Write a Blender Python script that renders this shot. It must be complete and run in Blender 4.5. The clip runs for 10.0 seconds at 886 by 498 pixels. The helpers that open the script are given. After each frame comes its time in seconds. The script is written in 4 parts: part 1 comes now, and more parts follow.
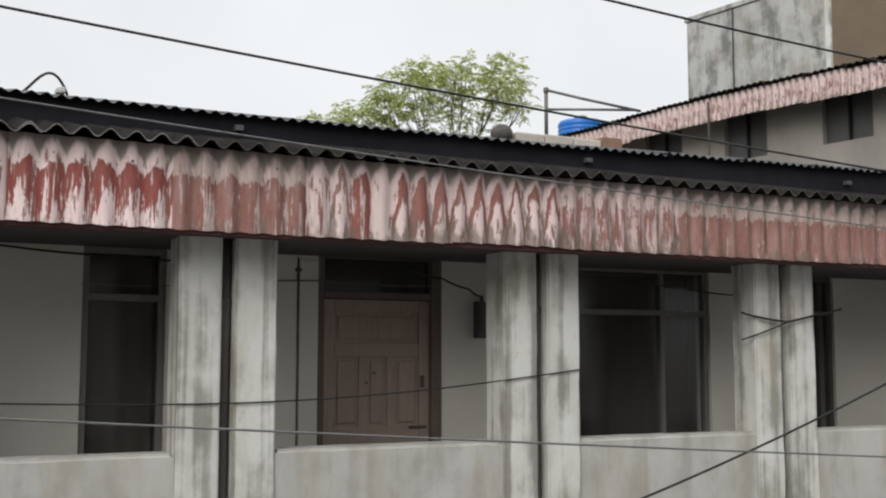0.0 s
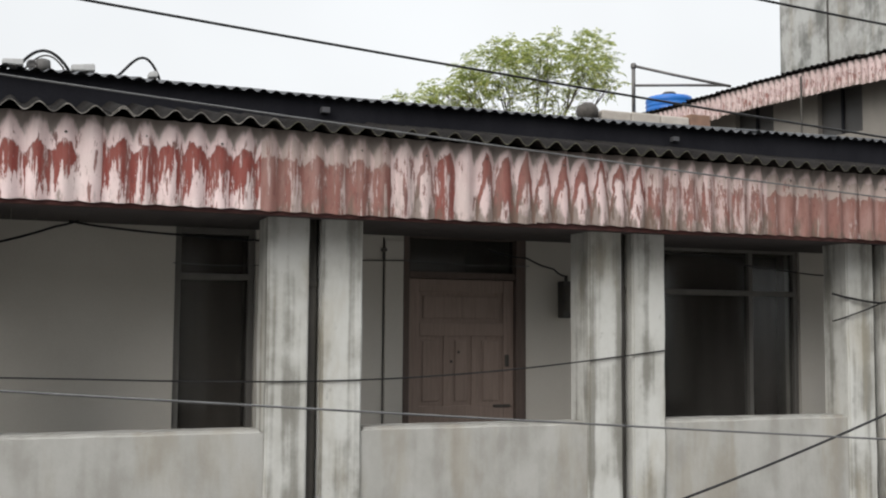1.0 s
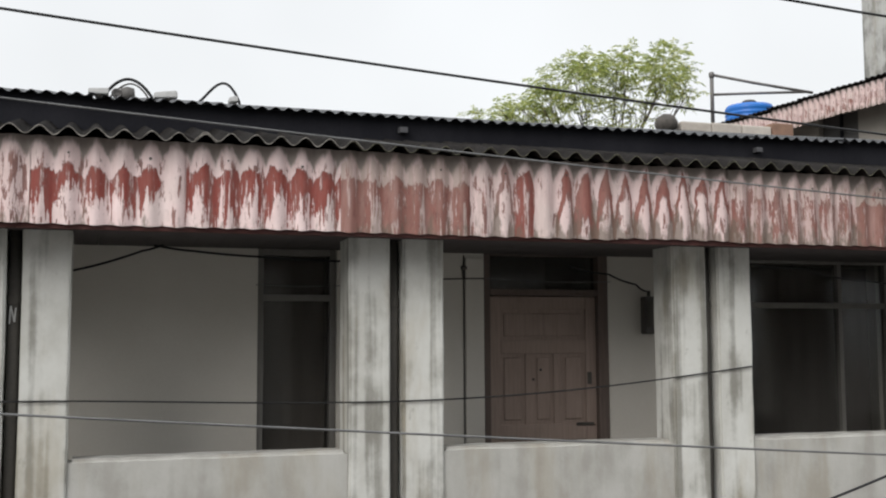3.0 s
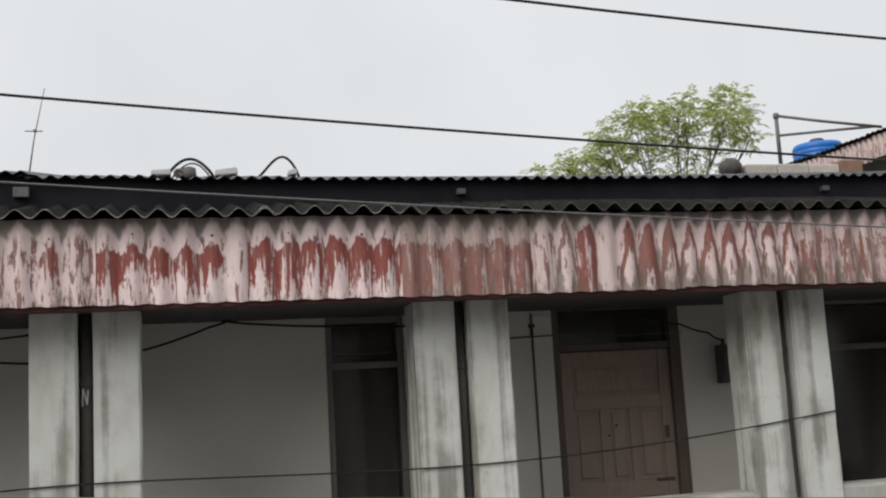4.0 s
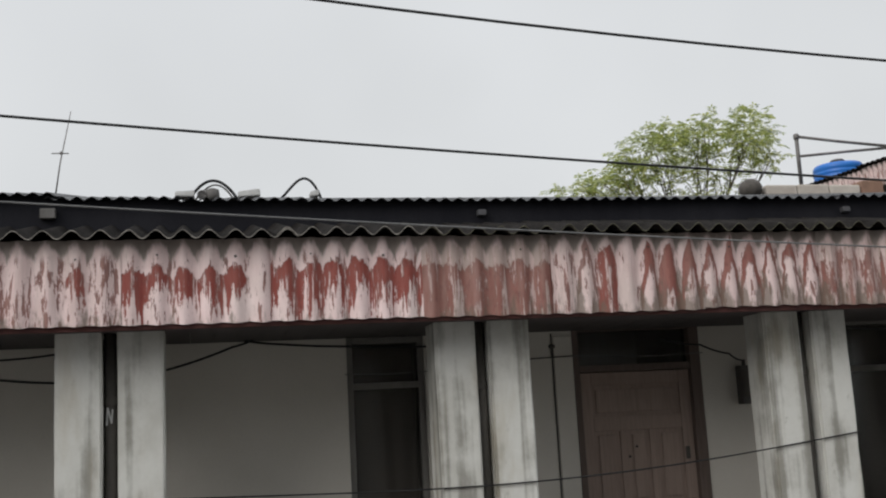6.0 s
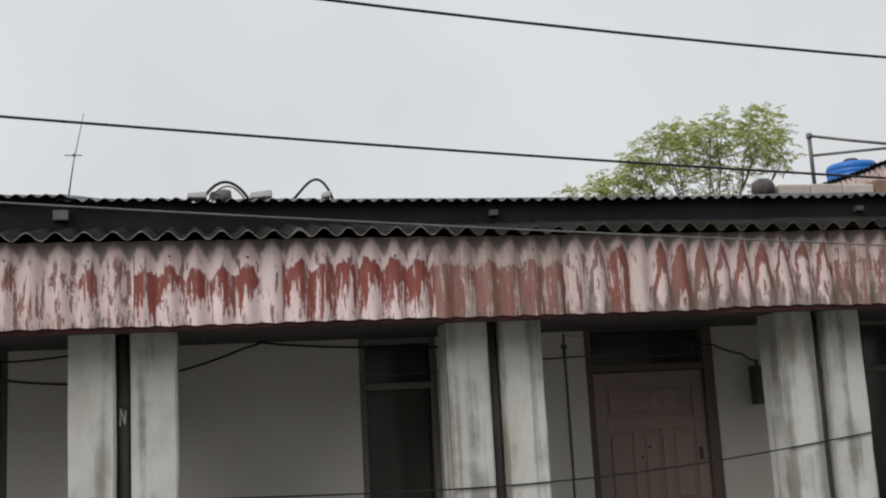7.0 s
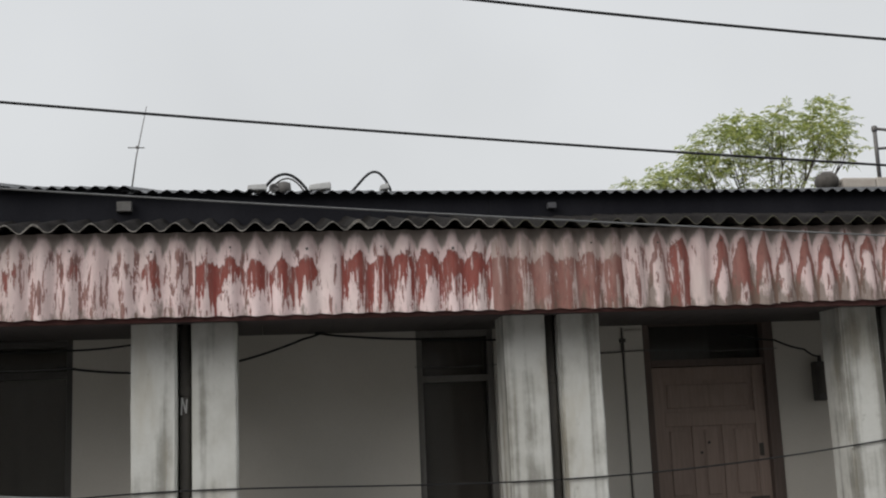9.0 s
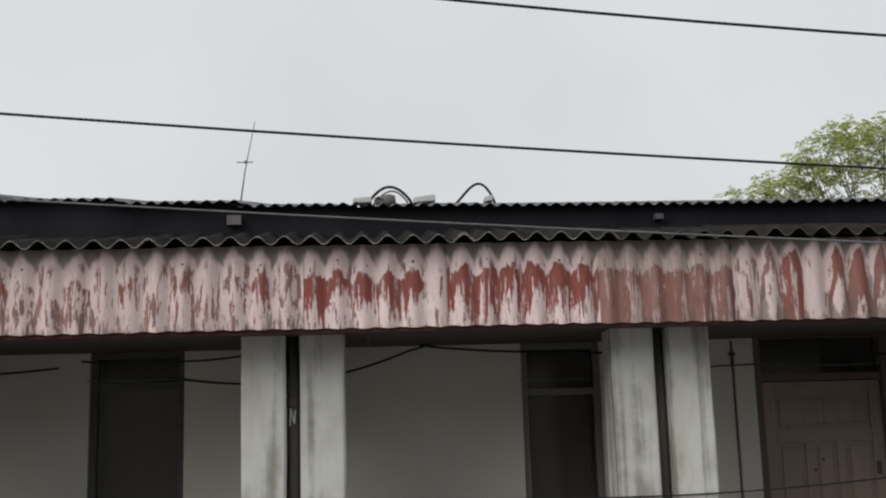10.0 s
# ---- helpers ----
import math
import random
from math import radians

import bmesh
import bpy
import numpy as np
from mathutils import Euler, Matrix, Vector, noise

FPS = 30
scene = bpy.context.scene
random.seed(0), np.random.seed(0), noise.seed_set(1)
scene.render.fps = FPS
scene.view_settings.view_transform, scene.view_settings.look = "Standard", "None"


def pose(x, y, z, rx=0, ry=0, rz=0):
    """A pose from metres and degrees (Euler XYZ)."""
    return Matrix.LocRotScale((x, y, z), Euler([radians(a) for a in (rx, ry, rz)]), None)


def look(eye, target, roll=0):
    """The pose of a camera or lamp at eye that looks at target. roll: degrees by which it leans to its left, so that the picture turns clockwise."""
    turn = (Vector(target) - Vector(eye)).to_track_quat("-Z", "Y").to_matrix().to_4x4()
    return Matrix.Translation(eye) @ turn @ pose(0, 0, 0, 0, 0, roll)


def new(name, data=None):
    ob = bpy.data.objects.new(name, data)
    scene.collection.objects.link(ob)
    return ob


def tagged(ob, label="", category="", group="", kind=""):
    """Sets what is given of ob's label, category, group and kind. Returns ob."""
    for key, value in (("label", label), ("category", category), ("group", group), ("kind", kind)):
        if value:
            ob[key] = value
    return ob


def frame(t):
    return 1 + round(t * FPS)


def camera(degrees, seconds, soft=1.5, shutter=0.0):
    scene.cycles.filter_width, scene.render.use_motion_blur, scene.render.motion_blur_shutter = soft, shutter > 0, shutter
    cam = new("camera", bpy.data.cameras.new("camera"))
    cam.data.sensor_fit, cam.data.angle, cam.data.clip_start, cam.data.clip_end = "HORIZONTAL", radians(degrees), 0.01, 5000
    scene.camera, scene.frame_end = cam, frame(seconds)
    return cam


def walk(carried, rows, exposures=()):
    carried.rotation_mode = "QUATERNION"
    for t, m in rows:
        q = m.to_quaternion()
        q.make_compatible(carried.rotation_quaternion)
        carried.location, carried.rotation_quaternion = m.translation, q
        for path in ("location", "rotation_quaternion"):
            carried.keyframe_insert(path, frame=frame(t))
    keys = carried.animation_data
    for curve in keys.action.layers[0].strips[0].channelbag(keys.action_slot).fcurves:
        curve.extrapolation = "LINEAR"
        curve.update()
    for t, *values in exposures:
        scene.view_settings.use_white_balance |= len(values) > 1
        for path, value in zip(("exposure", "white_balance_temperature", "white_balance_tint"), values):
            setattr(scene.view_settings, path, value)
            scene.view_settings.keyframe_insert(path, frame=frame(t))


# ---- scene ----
cam = camera(43.7, 10.0, soft=2.1)
PATH = [
    (0, (0.124, -6.544, 1.489), (1.001, -4.757, 1.686), 0.0),
    (0.5, (0.128, -6.551, 1.501), (0.937, -4.732, 1.698), 0.4),
    (1, (0.123, -6.578, 1.508), (0.859, -4.725, 1.663), 0.4),
    (1.5, (0.114, -6.586, 1.502), (0.828, -4.724, 1.652), -0.0),
    (2, (0.11, -6.585, 1.512), (0.779, -4.706, 1.661), 0.0),
    (2.5, (0.104, -6.575, 1.531), (0.768, -4.695, 1.685), 0.2),
    (3, (0.117, -6.549, 1.535), (0.72, -4.651, 1.716), -0.3),
    (3.2, (0.133, -6.524, 1.537), (0.683, -4.612, 1.738), -0.7),
    (4.3, (0.192, -6.539, 1.54), (0.664, -4.622, 1.859), -3.5),
    (4.5, (0.17, -6.575, 1.546), (0.647, -4.661, 1.874), -3.6),
    (5, (0.159, -6.576, 1.535), (0.613, -4.659, 1.878), -3.3),
    (5.5, (0.165, -6.573, 1.529), (0.615, -4.654, 1.869), -3.4),
    (6, (0.167, -6.573, 1.53), (0.61, -4.652, 1.863), -3.1),
    (7.5, (0.17, -6.569, 1.526), (0.577, -4.64, 1.864), -3.0),
    (8, (0.173, -6.568, 1.523), (0.562, -4.636, 1.862), -2.5),
    (8.5, (0.17, -6.561, 1.526), (0.549, -4.625, 1.86), -2.4),
    (9, (0.162, -6.565, 1.523), (0.483, -4.618, 1.852), -2.4),
    (9.5, (0.128, -6.533, 1.539), (0.294, -4.571, 1.887), -2.0),
    (10, (0.118, -6.545, 1.541), (0.264, -4.582, 1.894), -1.7),
]
walk(cam, [(t, look(eye, target, roll)) for t, eye, target, roll in PATH],
     exposures=((0, 0.05), (1.0, 0.15), (3.2, 0.14), (4.3, -0.20), (10, -0.27)))

# ---- world and light: bright overcast in light rain ----
world = bpy.data.worlds.new("overcast_sky")
scene.world = world
world.use_nodes = True
wn, wl = world.node_tree.nodes, world.node_tree.links
wn.clear()
sky = wn.new("ShaderNodeTexSky")
sky.sky_type = "NISHITA"
sky.sun_disc = False
sky.sun_elevation, sky.sun_rotation = radians(30), radians(232)
sky.air_density, sky.dust_density, sky.ozone_density = 1.0, 6.0, 1.0
grey = wn.new("ShaderNodeHueSaturation")
grey.inputs["Saturation"].default_value = 0.06
wl.new(sky.outputs[0], grey.inputs["Color"])
cloud = wn.new("ShaderNodeMix")
cloud.data_type = "RGBA"
cloud.inputs[0].default_value = 0.93
wl.new(grey.outputs[0], cloud.inputs[6])
wco = wn.new("ShaderNodeTexCoord")
wsep = wn.new("ShaderNodeSeparateXYZ")
wl.new(wco.outputs["Generated"], wsep.inputs[0])
wramp = wn.new("ShaderNodeValToRGB")
wramp.color_ramp.elements[0].position, wramp.color_ramp.elements[0].color = 0.0, (0.36, 0.37, 0.375, 1)
wramp.color_ramp.elements[1].position, wramp.color_ramp.elements[1].color = 1.0, (0.92, 0.94, 0.97, 1)
wmid = wramp.color_ramp.elements.new(0.42)
wmid.color = (0.365, 0.376, 0.388, 1)
wl.new(wsep.outputs[2], wramp.inputs[0])
wmul = wn.new("ShaderNodeVectorMath")
wmul.operation = "SCALE"
wmul.inputs["Scale"].default_value = 24.3
wl.new(wramp.outputs[0], wmul.inputs[0])
wnoise = wn.new("ShaderNodeTexNoise")
wnoise.inputs["Scale"].default_value, wnoise.inputs["Detail"].default_value = 2.6, 3
wl.new(wco.outputs["Generated"], wnoise.inputs["Vector"])
wsoft = wn.new("ShaderNodeMapRange")
for i, v in enumerate((0.3, 0.7, 0.93, 1.05)):
    wsoft.inputs[i + 1].default_value = v
wl.new(wnoise.outputs["Fac"], wsoft.inputs[0])
wveil = wn.new("ShaderNodeVectorMath")
wveil.operation = "SCALE"
wl.new(wmul.outputs[0], wveil.inputs[0])
wl.new(wsoft.outputs[0], wveil.inputs["Scale"])
wl.new(wveil.outputs[0], cloud.inputs[7])
wbg = wn.new("ShaderNodeBackground")
wbg.inputs[1].default_value = 0.1
wl.new(cloud.outputs[2], wbg.inputs[0])
wout = wn.new("ShaderNodeOutputWorld")
wl.new(wbg.outputs[0], wout.inputs[0])

sun = new("sun", bpy.data.lights.new("sun", "SUN"))
sun.data.energy, sun.data.angle, sun.data.color = 1.7, radians(36), (1.0, 0.965, 0.92)
sun.matrix_world = look((-19, -15, 14), (0, 0, 0))


# ---- materials ----
def nodes_of(name):
    m = bpy.data.materials.new(name)
    m.use_nodes = True
    return m, m.node_tree.nodes, m.node_tree.links, m.node_tree.nodes["Principled BSDF"]


def coords(n, l, scale, kind="Object"):
    """Object coordinates at their own stretch."""
    c = n.new("ShaderNodeTexCoord")
    g = n.new("ShaderNodeMapping")
    g.inputs["Scale"].default_value = scale
    l.new(c.outputs[kind], g.inputs[0])
    return g.outputs[0]


def noise_tex(n, l, vec, scale, detail=5, rough=0.6):
    t = n.new("ShaderNodeTexNoise")
    t.inputs["Scale"].default_value, t.inputs["Detail"].default_value, t.inputs["Roughness"].default_value = scale, detail, rough
    l.new(vec, t.inputs["Vector"])
    return t.outputs["Fac"]


def remap(n, l, val, a, b, lo=0.0, hi=1.0):
    r = n.new("ShaderNodeMapRange")
    r.interpolation_type = "SMOOTHSTEP"
    for i, v in enumerate((a, b, lo, hi)):
        r.inputs[i + 1].default_value = v
    l.new(val, r.inputs[0])
    return r.outputs[0]


def mix(n, l, fac, a, b):
    m = n.new("ShaderNodeMix")
    m.data_type = "RGBA"
    for sock, v in ((m.inputs[0], fac), (m.inputs[6], a), (m.inputs[7], b)):
        if isinstance(v, tuple):
            sock.default_value = (*v, 1)
        elif isinstance(v, (int, float)):
            sock.default_value = v
        else:
            l.new(v, sock)
    return m.outputs[2]


def calc(n, l, op, a, b=0.0, c=0.0):
    m = n.new("ShaderNodeMath")
    m.operation = op
    for i, v in enumerate((a, b, c)):
        if isinstance(v, (int, float)):
            m.inputs[i].default_value = v
        else:
            l.new(v, m.inputs[i])
    return m.outputs[0]


def bump(n, l, p, height, strength=0.3, dist=0.01):
    b = n.new("ShaderNodeBump")
    b.inputs["Strength"].default_value, b.inputs["Distance"].default_value = strength, dist
    l.new(height, b.inputs["Height"])
    l.new(b.outputs[0], p.inputs["Normal"])


def plain(name, c1, c2, scale=4.0, stretch=(1, 1, 1), rough=0.7, metal=0.0, grain=60.0, relief=0.15, gloss=0.4):
    """A surface of two tones in blotches, with finer grain and relief."""
    m, n, l, p = nodes_of(name)
    v = coords(n, l, stretch)
    big = noise_tex(n, l, v, scale, 6)
    fine = noise_tex(n, l, coords(n, l, (1, 1, 1)), grain, 3)
    f = calc(n, l, "MULTIPLY_ADD", fine, 0.35, calc(n, l, "MULTIPLY", big, 0.8))
    col = mix(n, l, remap(n, l, f, 0.35, 0.8), c1, c2)
    info = n.new("ShaderNodeObjectInfo")
    col = mix(n, l, calc(n, l, "MULTIPLY", info.outputs["Random"], 0.18), col, tuple(v * 0.75 for v in c1))
    l.new(col, p.inputs["Base Color"])
    p.inputs["Roughness"].default_value, p.inputs["Metallic"].default_value = rough, metal
    p.inputs["Specular IOR Level"].default_value = gloss
    bump(n, l, p, f, relief, 0.006)
    return m


def streaked_concrete(name, light, mid, dark, amount=0.5, sx=9.0):
    """Old whitewashed concrete with dark mould runs down the face."""
    m, n, l, p = nodes_of(name)
    info = n.new("ShaderNodeObjectInfo")
    shift = n.new("ShaderNodeVectorMath")
    shift.operation = "MULTIPLY_ADD"
    shift.inputs[1].default_value, shift.inputs[2].default_value = (37, 19, 53), (0, 0, 0)
    cmb = n.new("ShaderNodeCombineXYZ")
    for i in range(3):
        l.new(info.outputs["Random"], cmb.inputs[i])
    l.new(cmb.outputs[0], shift.inputs[0])

    def vec(scale):
        add = n.new("ShaderNodeVectorMath")
        l.new(coords(n, l, scale), add.inputs[0])
        l.new(shift.outputs[0], add.inputs[1])
        return add.outputs[0]
    runs = noise_tex(n, l, vec((sx, sx, 0.22)), 1.9, 3, 0.5)
    blot = noise_tex(n, l, vec((1, 1, 0.7)), 3.2, 6, 0.6)
    spots = noise_tex(n, l, vec((1, 1, 0.6)), 11.0, 4, 0.7)
    fine = noise_tex(n, l, vec((1, 1, 1)), 55.0, 4)
    base = mix(n, l, remap(n, l, blot, 0.35, 0.68), light, mid)
    f = calc(n, l, "MULTIPLY_ADD", blot, 0.6, runs)
    col = mix(n, l, calc(n, l, "MULTIPLY", remap(n, l, f, 0.76, 0.98), amount), base, dark)
    col = mix(n, l, calc(n, l, "MULTIPLY", remap(n, l, spots, 0.62, 0.78), amount * 0.6), col, dark)
    brown = noise_tex(n, l, vec((2.2, 2.2, 0.5)), 1.7, 4, 0.6)
    col = mix(n, l, remap(n, l, brown, 0.50, 0.68, 0.0, 0.4), col, tuple(a * b for a, b in zip(mid, (0.80, 0.70, 0.54))))
    col = mix(n, l, remap(n, l, fine, 0.45, 0.9, 0.0, 0.25), col, mid)
    l.new(col, p.inputs["Base Color"])
    p.inputs["Roughness"].default_value = 0.72
    bump(n, l, p, calc(n, l, "MULTIPLY_ADD", fine, 0.4, blot), 0.25, 0.012)
    return m


SHEET, PITCH = 0.837, 0.1395       # a sheet of six corrugations
FASCIA_LOW, FASCIA_HIGH = 2.212, 2.70


def attribute(n, name):
    a = n.new("ShaderNodeAttribute")
    a.attribute_name = name
    return a


def peeling_paint(name):
    """Pale pink paint over red oxide, peeled off in arches and runs.
    The sheets carry what differs from corrugation to corrugation:
    place: corrugations from the sheet's edge, height from 0 to 1;
    peel: half the reach of the bare red, its upper edge, its brownness, the share of pale runs in it;
    arch: how far only a tall arch's outline is bare, the outline's width, chips, grime at the lower edge."""
    m, n, l, p = nodes_of(name)

    def c(op, a, b=0.0, d=0.0):
        return calc(n, l, op, a, b, d)

    def tex(sx, sz, scale, detail, rough):
        return noise_tex(n, l, coords(n, l, (sx, 0.0, sz)), scale, detail, rough)
    place = n.new("ShaderNodeSeparateXYZ")
    l.new(attribute(n, "place").outputs["Vector"], place.inputs[0])
    u, v = place.outputs[0], place.outputs[1]
    peel, arch = attribute(n, "peel"), attribute(n, "arch")
    ps, rs = n.new("ShaderNodeSeparateColor"), n.new("ShaderNodeSeparateColor")
    l.new(peel.outputs["Color"], ps.inputs[0])
    l.new(arch.outputs["Color"], rs.inputs[0])
    amount, top, brown, cut = c("MULTIPLY", ps.outputs[0], 2.0), ps.outputs[1], ps.outputs[2], peel.outputs["Alpha"]
    hollow, thick, chips, dirty = rs.outputs[0], rs.outputs[1], rs.outputs[2], arch.outputs["Alpha"]
    streak = tex(1, 0.04, 40.0, 4, 0.65)
    wide = tex(1, 0.10, 8.0, 2, 0.5)
    wear = tex(1, 0.35, 40.0, 6, 0.7)
    pale = tex(1, 0.10, 24.0, 5, 0.7)
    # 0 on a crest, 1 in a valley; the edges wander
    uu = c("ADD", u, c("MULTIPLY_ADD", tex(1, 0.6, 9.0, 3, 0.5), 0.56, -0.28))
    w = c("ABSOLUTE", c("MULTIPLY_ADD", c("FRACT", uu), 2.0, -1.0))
    # upper edge: a round arch on each crest
    lift = c("MULTIPLY_ADD", c("POWER", w, 2.0), -0.17, 0.06)
    edge = c("ADD", c("MULTIPLY", lift, c("MULTIPLY_ADD", brown, -0.7, 1.0)), top)
    edge = c("ADD", edge, c("MULTIPLY_ADD", wide, 0.22, -0.11))
    edge = c("ADD", edge, c("MULTIPLY_ADD", wear, 0.26, -0.13))
    edge = c("ADD", edge, c("MULTIPLY_ADD", tex(1, 0.5, 22.0, 2, 0.5), 0.22, -0.11))
    under = remap(n, l, c("SUBTRACT", edge, v), -0.015, 0.015)
    # lower edge: runs of uneven length
    run = c("MULTIPLY_ADD", streak, 0.75, c("MULTIPLY", wide, 0.55))
    reach = c("MULTIPLY", amount, remap(n, l, run, 0.43, 0.85, 0.0, 1.5))
    low = c("SUBTRACT", edge, reach)
    above = remap(n, l, c("SUBTRACT", v, c("ADD", low, c("MULTIPLY_ADD", wear, 0.5, -0.25))), -0.025, 0.025)
    red_here = c("MULTIPLY", c("MULTIPLY", under, above), remap(n, l, reach, 0.06, 0.12))
    runs = remap(n, l, c("MULTIPLY_ADD", cut, 0.26, c("MULTIPLY_ADD", wear, 0.25, pale)), 0.752, 0.815)
    red_here = c("MULTIPLY", red_here, c("SUBTRACT", 1.0, c("MULTIPLY", runs, 0.92)))
    # outline of a tall arch
    tall = c("MULTIPLY_ADD", c("POWER", w, 1.45), -0.66, c("MULTIPLY_ADD", wide, 0.36, 0.70))
    d = c("ADD", c("SUBTRACT", tall, v), c("MULTIPLY_ADD", wear, 0.24, -0.12))
    inner = c("MULTIPLY_ADD", thick, 0.7, c("MULTIPLY_ADD", streak, 0.5, c("MULTIPLY_ADD", pale, 0.3, -0.38)))
    band = c("MULTIPLY", remap(n, l, d, -0.02, 0.03), remap(n, l, c("SUBTRACT", inner, d), -0.03, 0.05))
    red_here = c("ADD", c("MULTIPLY", red_here, c("SUBTRACT", 1.0, hollow)), c("MULTIPLY", band, hollow))
    # chips: upright flakes, mostly in the lower half
    flake = c("MULTIPLY_ADD", chips, 0.085, tex(1, 0.16, 31.0, 6, 0.70))
    flecks = remap(n, l, flake, 0.60, 0.615)
    low_half = remap(n, l, c("ADD", v, c("MULTIPLY", wide, 0.3)), 0.99, 0.84)
    flecks = c("MULTIPLY", c("MULTIPLY", flecks, low_half), 0.9)
    specks = remap(n, l, tex(1, 0.45, 75.0, 3, 0.7), 0.66, 0.69)
    tone = tex(1, 0.3, 14.0, 4, 0.6)
    pink = mix(n, l, remap(n, l, tone, 0.3, 0.75), (0.76, 0.605, 0.595), (0.62, 0.465, 0.455))
    pink = mix(n, l, remap(n, l, tex(1, 0.8, 3.0, 3, 0.5), 0.45, 0.7, 0.0, 0.5), pink, (0.66, 0.58, 0.545))
    dull = mix(n, l, c("MULTIPLY", brown, 0.75), pink, (0.47, 0.36, 0.345))
    red = mix(n, l, brown, (0.225, 0.036, 0.027), (0.215, 0.102, 0.083))
    red = mix(n, l, remap(n, l, pale, 0.35, 0.65, 0.0, 0.55), red, (0.26, 0.115, 0.092))
    red = mix(n, l, remap(n, l, wear, 0.52, 0.62, 0.0, 0.5), red, (0.12, 0.035, 0.028))
    bleached = c("MULTIPLY", remap(n, l, c("SUBTRACT", c("ADD", edge, 0.24), v), -0.02, 0.02), c("MULTIPLY", brown, 0.95))
    bleached = c("MULTIPLY", bleached, c("SUBTRACT", 1.0, hollow))
    dull = mix(n, l, bleached, dull, (0.36, 0.285, 0.25))
    dull = mix(n, l, c("MULTIPLY", runs, 0.7), dull, mix(n, l, c("MULTIPLY", brown, 0.55), pink, (0.50, 0.36, 0.33)))
    dull = mix(n, l, flecks, dull, mix(n, l, remap(n, l, pale, 0.4, 0.6), (0.12, 0.042, 0.034), (0.215, 0.085, 0.066)))
    col = mix(n, l, red_here, dull, red)
    col = mix(n, l, c("MULTIPLY", specks, c("MULTIPLY_ADD", chips, 0.6, 0.1)), col, (0.075, 0.045, 0.04))
    # a dark rim round the bare patches
    rim = c("MULTIPLY", c("MULTIPLY", red_here, c("SUBTRACT", 1.0, red_here)), 2.2)
    col = mix(n, l, rim, col, (0.13, 0.06, 0.05))
    # dirt runs and a dusty wash on the browner sheets
    dirt = remap(n, l, tex(1, 0.06, 17.0, 5, 0.6), 0.50, 0.72)
    col = mix(n, l, c("MULTIPLY", dirt, c("MULTIPLY_ADD", brown, 0.5, 0.12)), col, (0.16, 0.10, 0.082))
    wash = remap(n, l, tex(1, 0.15, 11.0, 5, 0.6), 0.42, 0.7)
    col = mix(n, l, c("MULTIPLY", wash, c("MULTIPLY", brown, 0.5)), col, (0.42, 0.28, 0.25))
    # lower-edge grime; grey valley lobes under the roof edge paint its shade and stain
    grime_shade_n = tex(1, 0.25, 22.0, 6, 0.7)
    grime = c("MULTIPLY_ADD", dirty, c("MULTIPLY_ADD", w, 0.20, 0.14), c("MULTIPLY_ADD", v, -0.6, grime_shade_n))
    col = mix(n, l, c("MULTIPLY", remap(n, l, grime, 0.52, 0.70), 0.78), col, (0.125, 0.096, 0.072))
    shade_lobe = c("MULTIPLY_ADD", v, 0.9, c("MULTIPLY_ADD", c("POWER", w, 1.6), 0.17, c("MULTIPLY_ADD", grime_shade_n, 0.24, -0.03)))
    col = mix(n, l, c("MULTIPLY", remap(n, l, shade_lobe, 0.87, 0.97), 0.9), col, (0.15, 0.125, 0.105))
    l.new(col, p.inputs["Base Color"])
    l.new(remap(n, l, red_here, 0, 1, 0.5, 0.75), p.inputs["Roughness"])
    bump(n, l, p, c("MULTIPLY_ADD", red_here, -0.6, wear), 0.3, 0.004)
    return m


def paint_sheet(ob, x0, pitch, z0, z1, waves):
    """Lays the paint's state, one row for each corrugation, on a fascia sheet."""
    me = ob.data
    for name, kind in (("place", "FLOAT_VECTOR"), ("peel", "FLOAT_COLOR"), ("arch", "FLOAT_COLOR")):
        me.attributes.new(name, kind, "POINT")
    place, peel, arch = me.attributes["place"].data, me.attributes["peel"].data, me.attributes["arch"].data
    for i, v in enumerate(me.vertices):
        u = (v.co.x - x0) / pitch
        reach, top, brown, cut, hollow, thick, chips, dirty = waves[min(max(int(u), 0), len(waves) - 1)]
        place[i].vector = (u, (v.co.z - z0) / (z1 - z0), 0.0)
        peel[i].color = (reach / 2, top, brown, cut)
        arch[i].color = (hollow, thick, chips, dirty)


def old_roofing(name, base, moss, rust_amount=0.3, wet=False):
    """Weathered corrugated roofing with lichen and dirt, wet."""
    m, n, l, p = nodes_of(name)
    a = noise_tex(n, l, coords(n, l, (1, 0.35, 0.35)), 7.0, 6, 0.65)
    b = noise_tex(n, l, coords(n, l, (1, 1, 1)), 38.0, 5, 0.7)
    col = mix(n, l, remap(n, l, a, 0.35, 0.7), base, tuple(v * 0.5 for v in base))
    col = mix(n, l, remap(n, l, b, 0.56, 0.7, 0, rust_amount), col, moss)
    l.new(col, p.inputs["Base Color"])
    l.new(remap(n, l, a, 0.3, 0.7, 0.42 if wet else 0.8, 0.62 if wet else 0.95), p.inputs["Roughness"])
    p.inputs["Specular IOR Level"].default_value = 0.35 if wet else 0.03
    bump(n, l, p, b, 0.7, 0.010)
    return m


